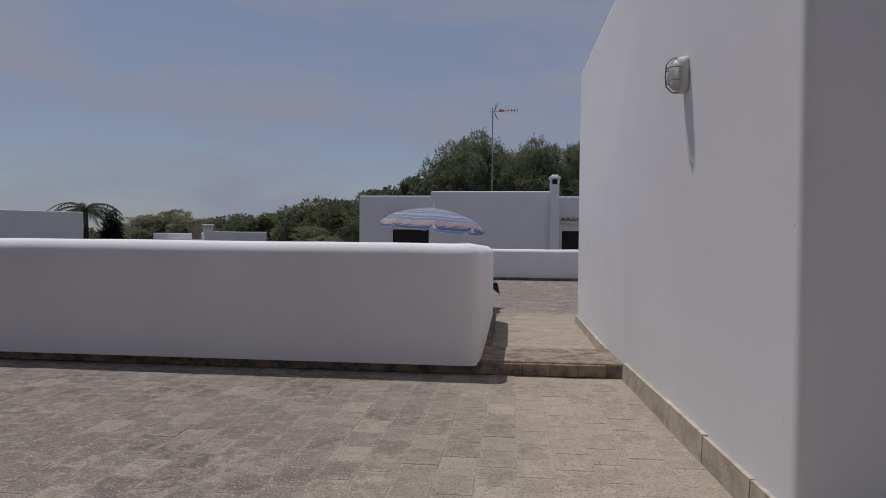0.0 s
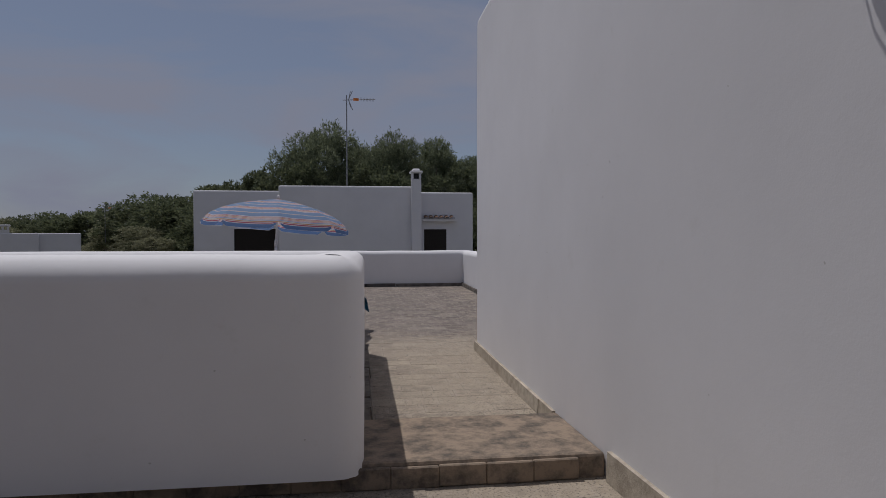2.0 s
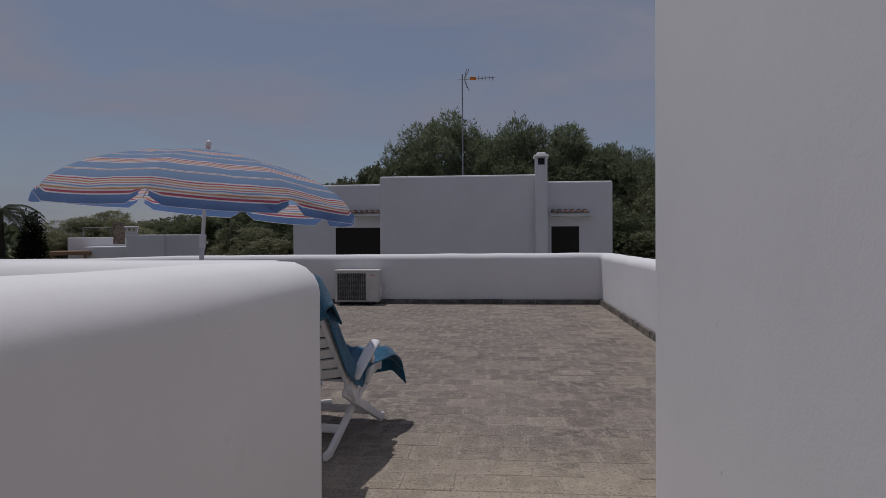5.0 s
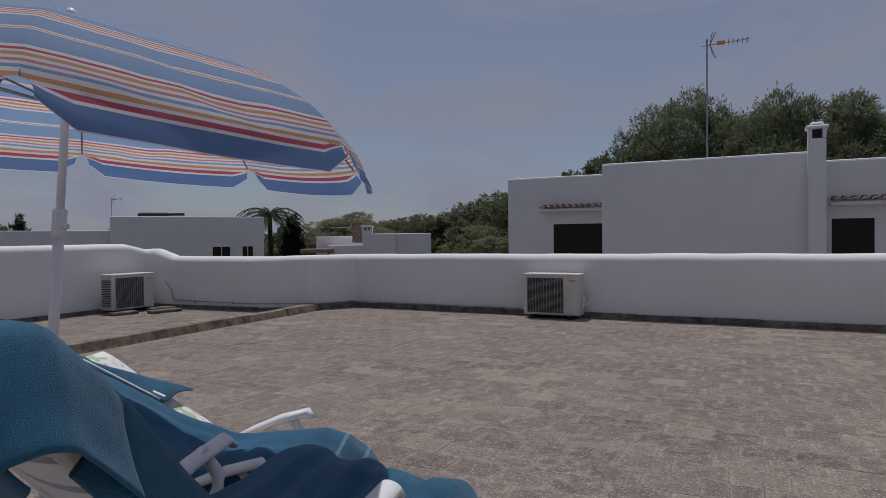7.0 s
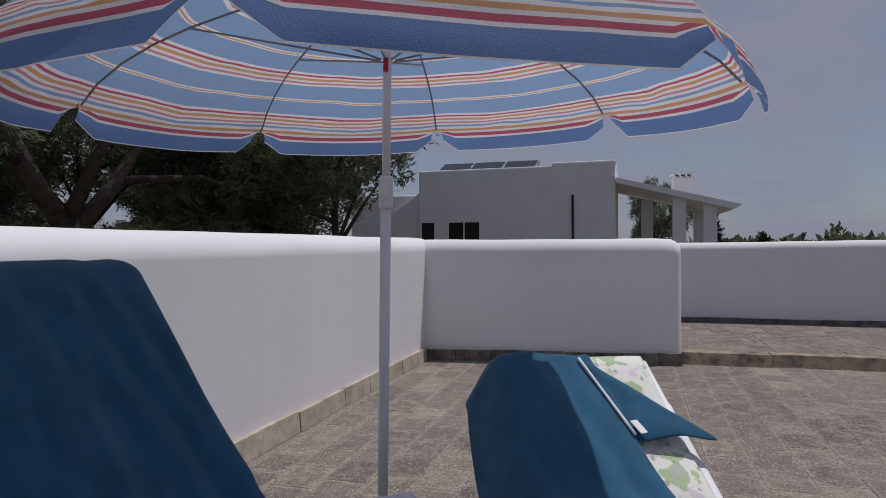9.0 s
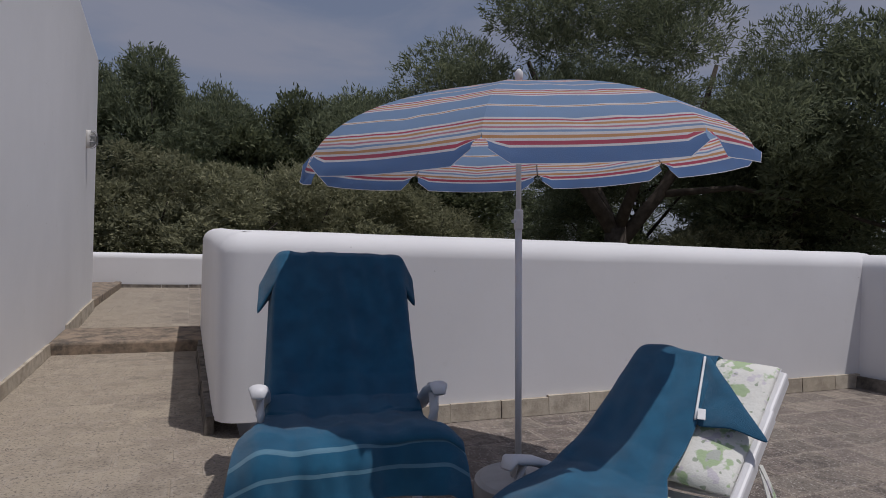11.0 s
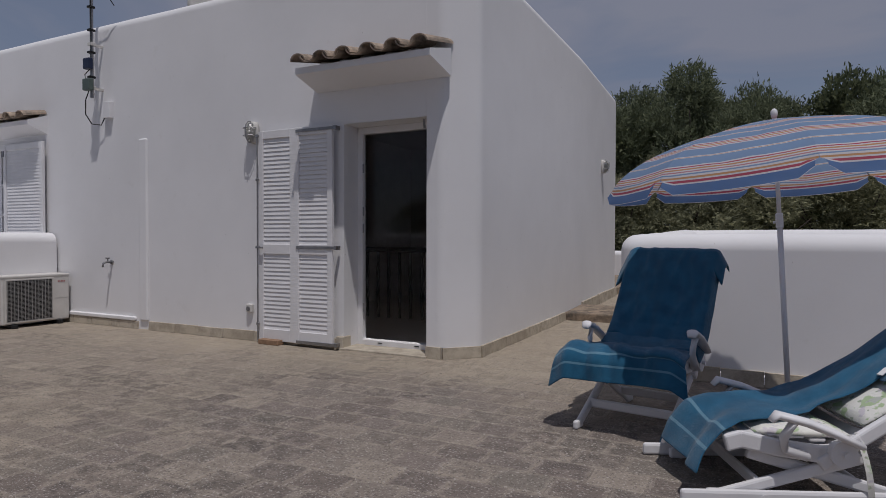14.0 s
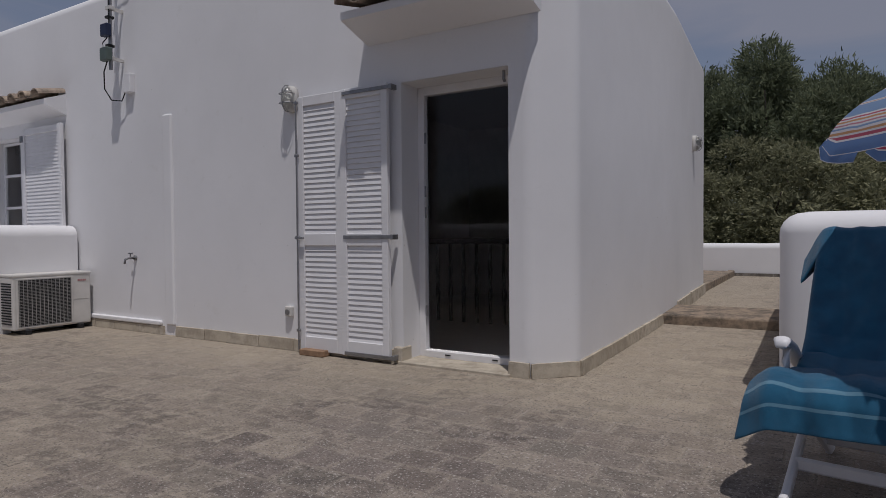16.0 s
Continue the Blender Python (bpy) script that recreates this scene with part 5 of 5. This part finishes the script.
part("solar_panel", bm, PANEL, villa)
bm = bmesh.new()
for x in (1.0, 2.3, 3.7, 5.0, 5.9):
    tube(bm, [(x, 1.6, 4.6), (x, 2.8, 5.22), (x, 2.8, 4.6)], 0.03, 6)
tube(bm, [(0.9, 2.8, 5.18), (6.0, 2.8, 5.18)], 0.025, 6)
part("panel_rack", bm, STEEL, villa)

nw = thing("neighbour_house", "white low house with small framed windows", "house", pose(-35.5, 49.8, 0, 0, 0, 50))
facade(nw, "wall", -11.8, 0, 0, 8, -3.4, 3.15)
facade(nw, "wall", -22.5, -11.75, 1.2, 8, -3.4, 2.05)
dark_window(nw, -4.2, -2.8, -1.2, 0.62, 0.0, WHITE_FAR)
dark_window(nw, -1.8, -0.95, -1.2, 0.62, 0.0, WHITE_FAR)
dark_window(nw, -10.0, -8.9, -1.2, 0.62, 0.0, WHITE_FAR)
bm = bmesh.new()
box(bm, 0, 2.2, 0, 1.2, 0, 0.06, 0, pose(-9.8, 2, 3.25, 14))
tube(bm, [(-9.9, 1.9, 3.35), (-6.3, 1.9, 3.4)], 0.12, 8)
part("solar_heater", bm, PANEL, nw)
aerial(-46.7, 43.5, 1.5, 4.9, 0.8, "television aerial on a distant roof")

low = thing("neighbour_house", "small white flat-roofed house with a roof chimney", "house", pose(-17.3, 46.2, 0, 0, 0, 29))
facade(low, "wall", -2.4, 0.0, -0.3, 5, -3.4, 1.5)
facade(low, "wall", -4.6, -2.38, -0.6, 5, -3.4, 1.5)
facade(low, "wall", -7.0, -4.6, 0.2, 4, -3.4, 0.75)
facade(low, "wall", -8.2, -4.2, 2.5, 5, -3.4, 1.35)
bm = bmesh.new()
box(bm, -4.65, -3.95, -0.55, 0.1, 1.4, 1.72)
for k in range(3):
    box(bm, -4.62 + k * 0.27, -4.5 + k * 0.27, -0.55, 0.1, 1.72, 1.92)
box(bm, -4.72, -3.88, -0.62, 0.17, 1.92, 2.04, 0.03)
part("chimney", bm, WHITE_FAR, low)
bm = bmesh.new()
for x in (-7.3, -5.7):
    tube(bm, [(x, 2.6, 1.3), (x, 2.6, 2.0)], 0.025, 6)
tube(bm, [(-7.3, 2.6, 2.0), (-5.7, 2.6, 2.0)], 0.025, 6)
part("roof_rail", bm, STEEL, low)
bm = bmesh.new()
box(bm, -5.45, -4.75, 1.0, 1.1, 0.9, 2.3)
part("panel_frame", bm, KERB, low)
bm = bmesh.new()
box(bm, -8.8, -6.6, -0.4, 2.0, 0.25, 0.5, 0.02)
for x in (-8.7, -7.0):
    box(bm, x, x + 0.15, -0.3, -0.15, -3.4, 0.25)
part("pergola", bm, WOODBLOCK, low)
aerial(-18.0, 52.0, 0.8, 3.6, 0.7, "thin television aerial on a distant roof")

sh = thing("neighbour_house", "white house half hidden behind the pines", "house", pose(-19.5, -23.5, 0, 0, 0, 140))
facade(sh, "wall", -4.5, 3.2, 0, 6, -3.4, 2.75)
facade(sh, "wall", -9.0, -4.5, 1, 6, -3.4, 2.3)
dark_window(sh, -1.0, 0.2, -1.0, 1.0, 0.0, WHITE_FAR)
for x, y, w in ((-75, 40, 12), (-90, 75, 14), (-60, 30, 8), (-110, 30, 12)):
    h = thing("distant_house", "tiny white house on the plain", "house", pose(x, y, 0, 0, 0, 65), "distant houses")
    facade(h, "wall", -w / 2, w / 2, 0, 6, -3.4, 0.2)


# ---- trees ----
def leaf_cloud(name, blobs, per, size, slim, mat, seed, inner=0.72):
    """A mesh of many small leaf blades in tufts on the shells of overlapping blobs (x, y, z, rx, rz)."""
    rng = np.random.default_rng(seed)
    pts, outs = [], []
    for bx, by, bz, rx, rz in blobs:
        n = max(6, int(per * rx * rz / 14))
        d = rng.normal(size=(n, 3))
        d /= np.linalg.norm(d, axis=1)[:, None]
        r = inner + (1.12 - inner) * rng.random(n) ** 0.6
        at = np.stack([bx + d[:, 0] * rx * r, by + d[:, 1] * rx * r, bz + d[:, 2] * rz * r], 1)
        at = np.repeat(at, 14, 0)
        d = np.repeat(d, 14, 0)
        pts.append(at + rng.normal(size=at.shape) * size * 0.62)
        outs.append(d)
    p, o = np.concatenate(pts), np.concatenate(outs)
    n = len(p)
    way = o + rng.normal(size=(n, 3)) * 0.7 + np.array([0, 0, 0.45])
    way /= np.linalg.norm(way, axis=1)[:, None]
    side = np.cross(way, rng.normal(size=(n, 3)))
    side /= np.linalg.norm(side, axis=1)[:, None] + 1e-9
    s = size * rng.uniform(0.6, 1.4, n)[:, None]
    a, b, c, d = p - side * s * slim, p + way * s * 0.55 - side * s * slim * 0.9, p + way * s, p + side * s * slim
    verts = np.stack([a, d, c, b], 1).reshape(-1, 3)
    me = bpy.data.meshes.new(name)
    me.from_pydata(verts.tolist(), [], np.arange(4 * n).reshape(-1, 4).tolist())
    me.materials.append(mat)
    return me


def limbs(seed, height, spread_r, base, lean=0.0, count=7, trunk=0.16):
    rng = random.Random(seed)
    bm = bmesh.new()
    top = Vector((lean, lean * 0.3, height * 0.62))
    tube(bm, [(0, 0, 0), (lean * 0.2 + 0.05, 0.04, height * 0.2), (lean * 0.6, 0.1, height * 0.42), tuple(top)], [trunk, trunk * 0.8, trunk * 0.65, trunk * 0.45], 9)
    for i in range(count):
        a = math.tau * i / count + rng.uniform(-0.4, 0.4)
        s = Vector((lean * 0.6, 0.1, height * 0.42)).lerp(top, rng.random())
        e = Vector((spread_r * 0.75 * math.cos(a) + lean, spread_r * 0.75 * math.sin(a), height * rng.uniform(0.6, 0.85)))
        mid = s.lerp(e, 0.5) + Vector((0, 0, 0.25 * rng.uniform(-1, 1)))
        tube(bm, [s, mid, e], [trunk * 0.4, trunk * 0.25, trunk * 0.1], 6)
    return mesh_from("trunk", bm, BARK, True)


def blob_set(seed, count, r, zc, rz, small):
    rng = random.Random(seed)
    out = [(0, 0, zc, r * 0.55, rz * 0.6)]
    for i in range(count):
        a, u = rng.uniform(0, math.tau), rng.random() ** 0.5
        k = rng.uniform(-0.8, 1)
        w = math.sqrt(max(0.05, 1 - k * k))
        q = small * rng.uniform(0.7, 1.3)
        out.append((r * u * w * math.cos(a), r * u * w * math.sin(a), zc + rz * k * 0.8, q, q * 0.75))
    return out


# unit trees: about 10 m high, crown 3 m across each way
KINDS = {}
for kind, mat, seeds, zc, rz, size, slim, per in (("pine", PINE, (1, 2, 3), 7.0, 2.6, 0.16, 0.14, 1800), ("oak", OAK, (4, 5, 6), 6.2, 3.2, 0.16, 0.26, 1350), ("olive", OLIVE, (7, 8), 5.6, 3.4, 0.13, 0.2, 1900)):
    KINDS[kind] = [(leaf_cloud("crown", blob_set(s, 38, 2.8, zc, rz, 0.74), per, size, slim, mat, s), limbs(s, 9.2, 2.6, 0, random.Random(s).uniform(-0.5, 0.5))) for s in seeds]
SAY = {"pine": ("tall dark green pine with an uneven crown", "pine tree"), "oak": ("dense dark evergreen tree with a lumpy crown", "tree"), "olive": ("broad grey-green evergreen tree", "tree")}


def tree(kind, x, y, top, wide=1.0, group="", which=0, ground=-3.4):
    crown, trunk = KINDS[kind][which % len(KINDS[kind])]
    high = (top - ground) / (9.9 if kind == "pine" else 9.7)
    t = thing("tree", SAY[kind][0], SAY[kind][1], pose(x, y, ground, 0, 0, (x * 57 + y * 91) % 360) @ Matrix.Diagonal((wide, wide, high, 1)), group)
    for name, me in (("trunk", trunk), ("crown", crown)):
        ob = new(name, me)
        ob.parent = t
    return t


def grow(rows, group):
    for i, (kind, x, y, top, wide) in enumerate(rows):
        tree(kind, x, y, top, wide, group, i)


grow((("oak", -5.2, 44, 5.9, 0.9), ("pine", -1.2, 45, 9.5, 1.05), ("oak", -2.6, 43, 6.9, 1.0), ("pine", 1.8, 46, 7.9, 1.0), ("pine", 4.0, 44, 8.6, 0.9), ("pine", 6.8, 45, 8.3, 1.1), ("oak", 2.2, 42, 6.2, 1.2),
      ("oak", 8.6, 43, 6.4, 1.1), ("pine", 9.6, 46, 7.2, 1.0), ("olive", 11.0, 41, 4.6, 1.0), ("pine", 12.2, 45, 6.5, 1.0), ("oak", 14.2, 44, 4.6, 1.1), ("pine", 16.0, 46, 5.4, 1.1), ("oak", 18.2, 45, 5.2, 1.2),
      ("olive", 14.0, 37, 2.4, 1.3), ("olive", 10.0, 36, 1.8, 1.2), ("pine", 20.5, 43, 4.6, 1.2), ("oak", 7.5, 38, 3.2, 1.1)), "trees behind the neighbouring house")
grow((("oak", -9.5, 50, 5.4, 1.4), ("oak", -12.8, 52, 4.6, 1.4), ("oak", -15.5, 55, 5.0, 1.5), ("olive", -13.5, 47, 2.4, 1.4), ("oak", -8.5, 47, 4.0, 1.2), ("olive", -19.0, 58, 3.4, 1.4), ("oak", -22.0, 60, 3.7, 1.3), ("oak", -25.5, 61, 3.6, 1.2),
      ("oak", -28.5, 62, 3.5, 1.2), ("olive", -33.0, 60, 4.4, 1.5), ("olive", -37.0, 61, 4.0, 1.4), ("olive", -30.5, 58, 3.6, 1.3), ("oak", -69, 65, 4.6, 1.3)), "trees beyond the low houses")
grow((("pine", -6.8, -15, 8.4, 1.1), ("pine", -4.4, -14, 8.2, 1.0), ("oak", -2.4, -15, 8.0, 0.9), ("oak", -0.2, -13, 5.8, 1.0), ("pine", 1.2, -15, 7.6, 0.9), ("pine", 3.3, -14, 8.5, 1.0), ("pine", 5.2, -15, 8.0, 1.0), ("oak", 7.0, -14, 7.2, 1.1),
      ("olive", -1.6, -9.5, 4.6, 1.0), ("olive", 0.8, -9.0, 4.2, 1.0), ("olive", -4.0, -9.5, 4.0, 1.1), ("olive", 3.2, -10, 4.8, 1.1), ("olive", 5.6, -10, 4.2, 1.1), ("olive", -6.6, -11, 3.8, 1.1), ("oak", -9.0, -16, 6.5, 1.2), ("olive", 8.4, -11, 4.0, 1.2),
      ("olive", -8.6, -11.5, 2.6, 1.0), ("oak", 10.5, -13, 6.5, 1.2)), "trees south of the house")

# the great pine beside the terrace: forked trunk, wide drooping crown
big = thing("tree", "large old pine with a forked trunk and spreading dark crown", "pine tree", pose(-9.6, -2.6, -3.4))
bm = bmesh.new()
tube(bm, [(0.3, 0, 0), (0.1, 0, 2.5), (0.05, 0, 4.2), (0.2, 0.1, 5.2)], [0.42, 0.36, 0.33, 0.3], 12)
for pts, r in (([(0.1, 0, 4.6), (-1.1, 0.4, 6.2), (-2.2, 0.6, 8.0), (-2.6, 0.9, 10)], 0.24), ([(0.2, 0.1, 5.0), (1.2, -0.1, 6.4), (2.4, 0.2, 7.8), (3.2, 0.1, 9.5)], 0.24),
               ([(0.1, 0, 5.0), (0.3, 1.2, 6.6), (0.4, 2.4, 8.0)], 0.2), ([(0.1, 0, 5.0), (-0.2, -1.4, 6.5), (-0.2, -2.6, 8.4)], 0.2), ([(1.2, -0.1, 6.4), (2.6, 0.9, 6.6), (3.9, 1.6, 6.2)], 0.12),
               ([(-1.1, 0.4, 6.2), (-2.8, 1.6, 6.4), (-4.0, 2.6, 6.0)], 0.12), ([(-2.2, 0.6, 8), (-3.6, -0.4, 8.6), (-4.8, -0.9, 8.4)], 0.12), ([(2.4, 0.2, 7.8), (3.8, -0.6, 8.6), (5.0, -0.8, 8.8)], 0.12)):
    tube(bm, pts, [r * (1 - 0.75 * k / (len(pts) - 1)) for k in range(len(pts))], 8)
part("trunk", bm, BARK, big, smooth=True)
rng = random.Random(11)
blobs = []
for i in range(64):
    a, u = rng.uniform(0, math.tau), rng.random() ** 0.5
    q = rng.uniform(0.7, 1.35)
    blobs.append((5.6 * u * math.cos(a), 5.2 * u * math.sin(a), 9.4 + rng.uniform(-1.8, 3.2) * (1 - 0.35 * u) - 1.9 * u * u, q, q * 0.6))
ob = new("crown", leaf_cloud("crown", blobs, 3200, 0.125, 0.12, PINE, 12, 0.35))
ob.parent = big
for i, (x, y, top, wide, low_z) in enumerate(((-15.2, 1.4, 7.8, 1.2, 0), (-15.8, -2.2, 7.0, 1.2, 0), (-8.0, -19, 5.2, 1.3, 0), (-12.5, -18, 5.6, 1.3, 0), (-15.5, -13, 5.0, 1.2, 0), (-19.5, -4.5, 7.4, 1.3, 0), (-14.0, -7.5, 8.6, 1.3, 0), (-23, -11, 7.0, 1.3, 0), (-17.5, -2.8, 5.0, 1.2, 0))):
    tree("pine", x, y, top, wide, "pines west of the terrace", i)
for i, (x, y, top, wide) in enumerate(((-13.0, -2.2, 2.6, 0.9), (-18.5, -3.0, 3.2, 1.0), (-16.2, -5, 3.0, 1.1), (-12.0, -6.5, 2.2, 1.0))):
    tree("oak" if i % 2 else "olive", x, y, top, wide, "pines west of the terrace", i)
tree("pine", -40, 12.2, 5.6, 0.7, "trees behind the villa", 1)
tree("pine", -56, 21.0, 1.0, 0.5, "trees behind the villa", 2)


def cypress(x, y, top, r):
    t = thing("cypress", "slim dark cypress beyond the houses", "cypress tree", pose(x, y, -3.4), "cypresses")
    h = top + 3.4
    bm = bmesh.new()
    tube(bm, [(0, 0, 0), (0, 0, h * 0.5)], [0.14, 0.06], 8)
    part("trunk", bm, BARK, t)
    k = 9
    ob = new("crown", leaf_cloud("crown", [(0.1 * r * math.sin(i * 2), 0.1 * r * math.cos(i * 2), h * (0.12 + 0.8 * i / k), r * math.sin(math.pi * (0.2 + 0.72 * i / k)) ** 0.8, h * 0.1) for i in range(k + 1)], 1500, 0.24, 0.2, CYPRESS, int(x * 7 + y) % 97, 0.6))
    ob.parent = t


for x, y, top, r in ((-35.0, 53.0, 3.3, 0.9), (-58.7, 42.7, 3.5, 0.8), (-60, 22, 2.1, 0.7), (-62, 24, 0.9, 0.4), (-63, 27, 1.0, 0.4), (-42, 15.6, 3.0, 0.6), (-16, -22, 1.6, 0.4), (-17.5, -22, 1.5, 0.4), (-25, -14, 3.0, 0.8)):
    cypress(x, y, top, r)

palm = thing("palm_tree", "date palm with arching fronds behind a white house", "palm tree", pose(-37.2, 52.4, -3.4))
bm = bmesh.new()
tube(bm, [(0, 0, 0), (0.1, 0, 3.5), (0, 0, 6.85)], [0.28, 0.22, 0.2], 10)
part("trunk", bm, BARK, palm)
for i in range(36):
    a = math.tau * i / 36 + 0.1 * math.sin(i * 5)
    rise = (0.9, 0.3, 1.5, -0.25)[i % 4]
    bm = bmesh.new()
    spine = []
    for k in range(9):
        u = k / 8
        spine.append(Vector((3.1 * u * math.cos(a), 3.1 * u * math.sin(a), 6.9 + rise * 1.7 * u - (1.4 + rise) * u * u)))
    side = Vector((-math.sin(a), math.cos(a), 0))
    for k in range(8):
        for j in range(3):
            p = spine[k].lerp(spine[k + 1], j / 3)
            for sgn in (1, -1):
                w = 0.55 * math.sin(math.pi * (0.1 + 0.85 * (k + j / 3) / 8))
                q = p + side * sgn * w + (spine[k + 1] - spine[k]) * 0.9 - Vector((0, 0, 0.18))
                bm.faces.new([bm.verts.new(v) for v in (p, p + (spine[k + 1] - spine[k]) * 0.22, q)])
    tube(bm, spine, 0.025, 5)
    part("frond", bm, PALM, palm)

# far woods along the plain's edge
rng = random.Random(5)
blobs = []
for i in range(300):
    a = radians(rng.uniform(20, 205))
    d = rng.uniform(110, 300)
    q = rng.uniform(2.0, 4.0)
    blobs.append((-d * math.sin(a), d * math.cos(a), -3.4 + q * 0.55, q * 1.3, q))
woods = new("far_woods", leaf_cloud("far_woods", blobs, 22, 1.1, 0.4, OAK, 31, 0.5))
tagged(woods, "dark woods along the edge of the plain", "woods", "", "stuff")


# ---- paving, laid last ----
def paver_mesh(name, lx, ly):
    bm = bmesh.new()
    a, b, e = lx / 2 - 0.003, ly / 2 - 0.003, 0.004
    lo = [bm.verts.new((sx * a, sy * b, -0.02)) for sx, sy in ((-1, -1), (1, -1), (1, 1), (-1, 1))]
    mi = [bm.verts.new((sx * a, sy * b, -0.004)) for sx, sy in ((-1, -1), (1, -1), (1, 1), (-1, 1))]
    hi = [bm.verts.new((sx * (a - e), sy * (b - e), 0.0)) for sx, sy in ((-1, -1), (1, -1), (1, 1), (-1, 1))]
    for r, q in ((lo, mi), (mi, hi)):
        for k in range(4):
            bm.faces.new((r[k], r[(k + 1) % 4], q[(k + 1) % 4], q[k]))
    bm.faces.new(hi)
    uvl = bm.loops.layers.uv.new("UVMap")
    for f in bm.faces:
        for loop in f.loops:
            loop[uvl].uv = (loop.vert.co.x / lx + 0.5, loop.vert.co.y / ly + 0.5)
    return mesh_from(name, bm, TILE)


PAVE = tagged(new("pavement_tiles"), "worn sandstone-coloured terrace tiles with lichen", "terrace floor", "", "structure")
COLS, LONG = 0.212, 0.262
FLAT, TALL = paver_mesh("tile", LONG, COLS), paver_mesh("tile", COLS, LONG)
rng = random.Random(77)
rest_v, rest_f, rest_uv = [], [], []


def lay(x0, x1, y0, y1, across, z, near):
    """Running-bond tiles over a rectangle; rows run along x if across, else along y."""
    me = FLAT if across else TALL
    src = [v.co.copy() for v in me.vertices]
    spot = [me.uv_layers[0].data[k].uv[:] for k in range(len(me.loops))]
    faces = [tuple(p.vertices) for p in me.polygons]
    u0, u1, v0, v1 = (x0, x1, y0, y1) if across else (y0, y1, x0, x1)
    rows_n = int((v1 - v0) / COLS + 0.999)
    for r in range(rows_n):
        v = v0 + (r + 0.5) * COLS
        if v > v1 - 0.02:
            break
        u = u0 + (0.5 if r % 2 else 0.02) * LONG + rng.uniform(-0.02, 0.02)
        while u < u1 - 0.05:
            x, y = (u, v) if across else (v, u)
            dz, tx, ty = rng.gauss(0, 0.0012), rng.gauss(0, 0.003), rng.gauss(0, 0.003)
            m = Matrix.Translation((x, y, z + dz)) @ Euler((tx, ty, rng.gauss(0, 0.004))).to_matrix().to_4x4()
            if any(a <= x <= b and c <= y <= d for a, b, c, d in near):
                ob = new("tile", me)
                ob.parent = PAVE
                ob.matrix_basis = m
            else:
                k = len(rest_v)
                rest_v.extend((m @ s)[:] for s in src)
                rest_uv.extend(spot)
                rest_f.extend(tuple(k + i for i in f) for f in faces)
            u += LONG


lay(-3.88, 3.16, -2.85, 4.70, False, 0.0, ((0.9, 3.0, 2.3, 4.72),))
lay(1.80, 2.98, 5.62, 8.60, True, 0.0, ((1.7, 3.0, 5.5, 8.7),))
lay(-3.7, 4.22, 8.60, 17.4, True, 0.0, ((1.8, 4.0, 8.5, 10.6),))
lay(4.22, 8.92, 8.80, 12.15, True, 0.0, ())
lay(-7.1, -4.15, 9.0, 16.5, True, -0.02, ())
me = bpy.data.meshes.new("tile_field")
me.from_pydata(rest_v, [], rest_f)
me.uv_layers.new(name="UVMap").data.foreach_set("uv", [c for uv in rest_uv for c in uv])
me.materials.append(TILE)
field = new("tile_field", me)
field.parent = PAVE
field["kind"] = "stuff"
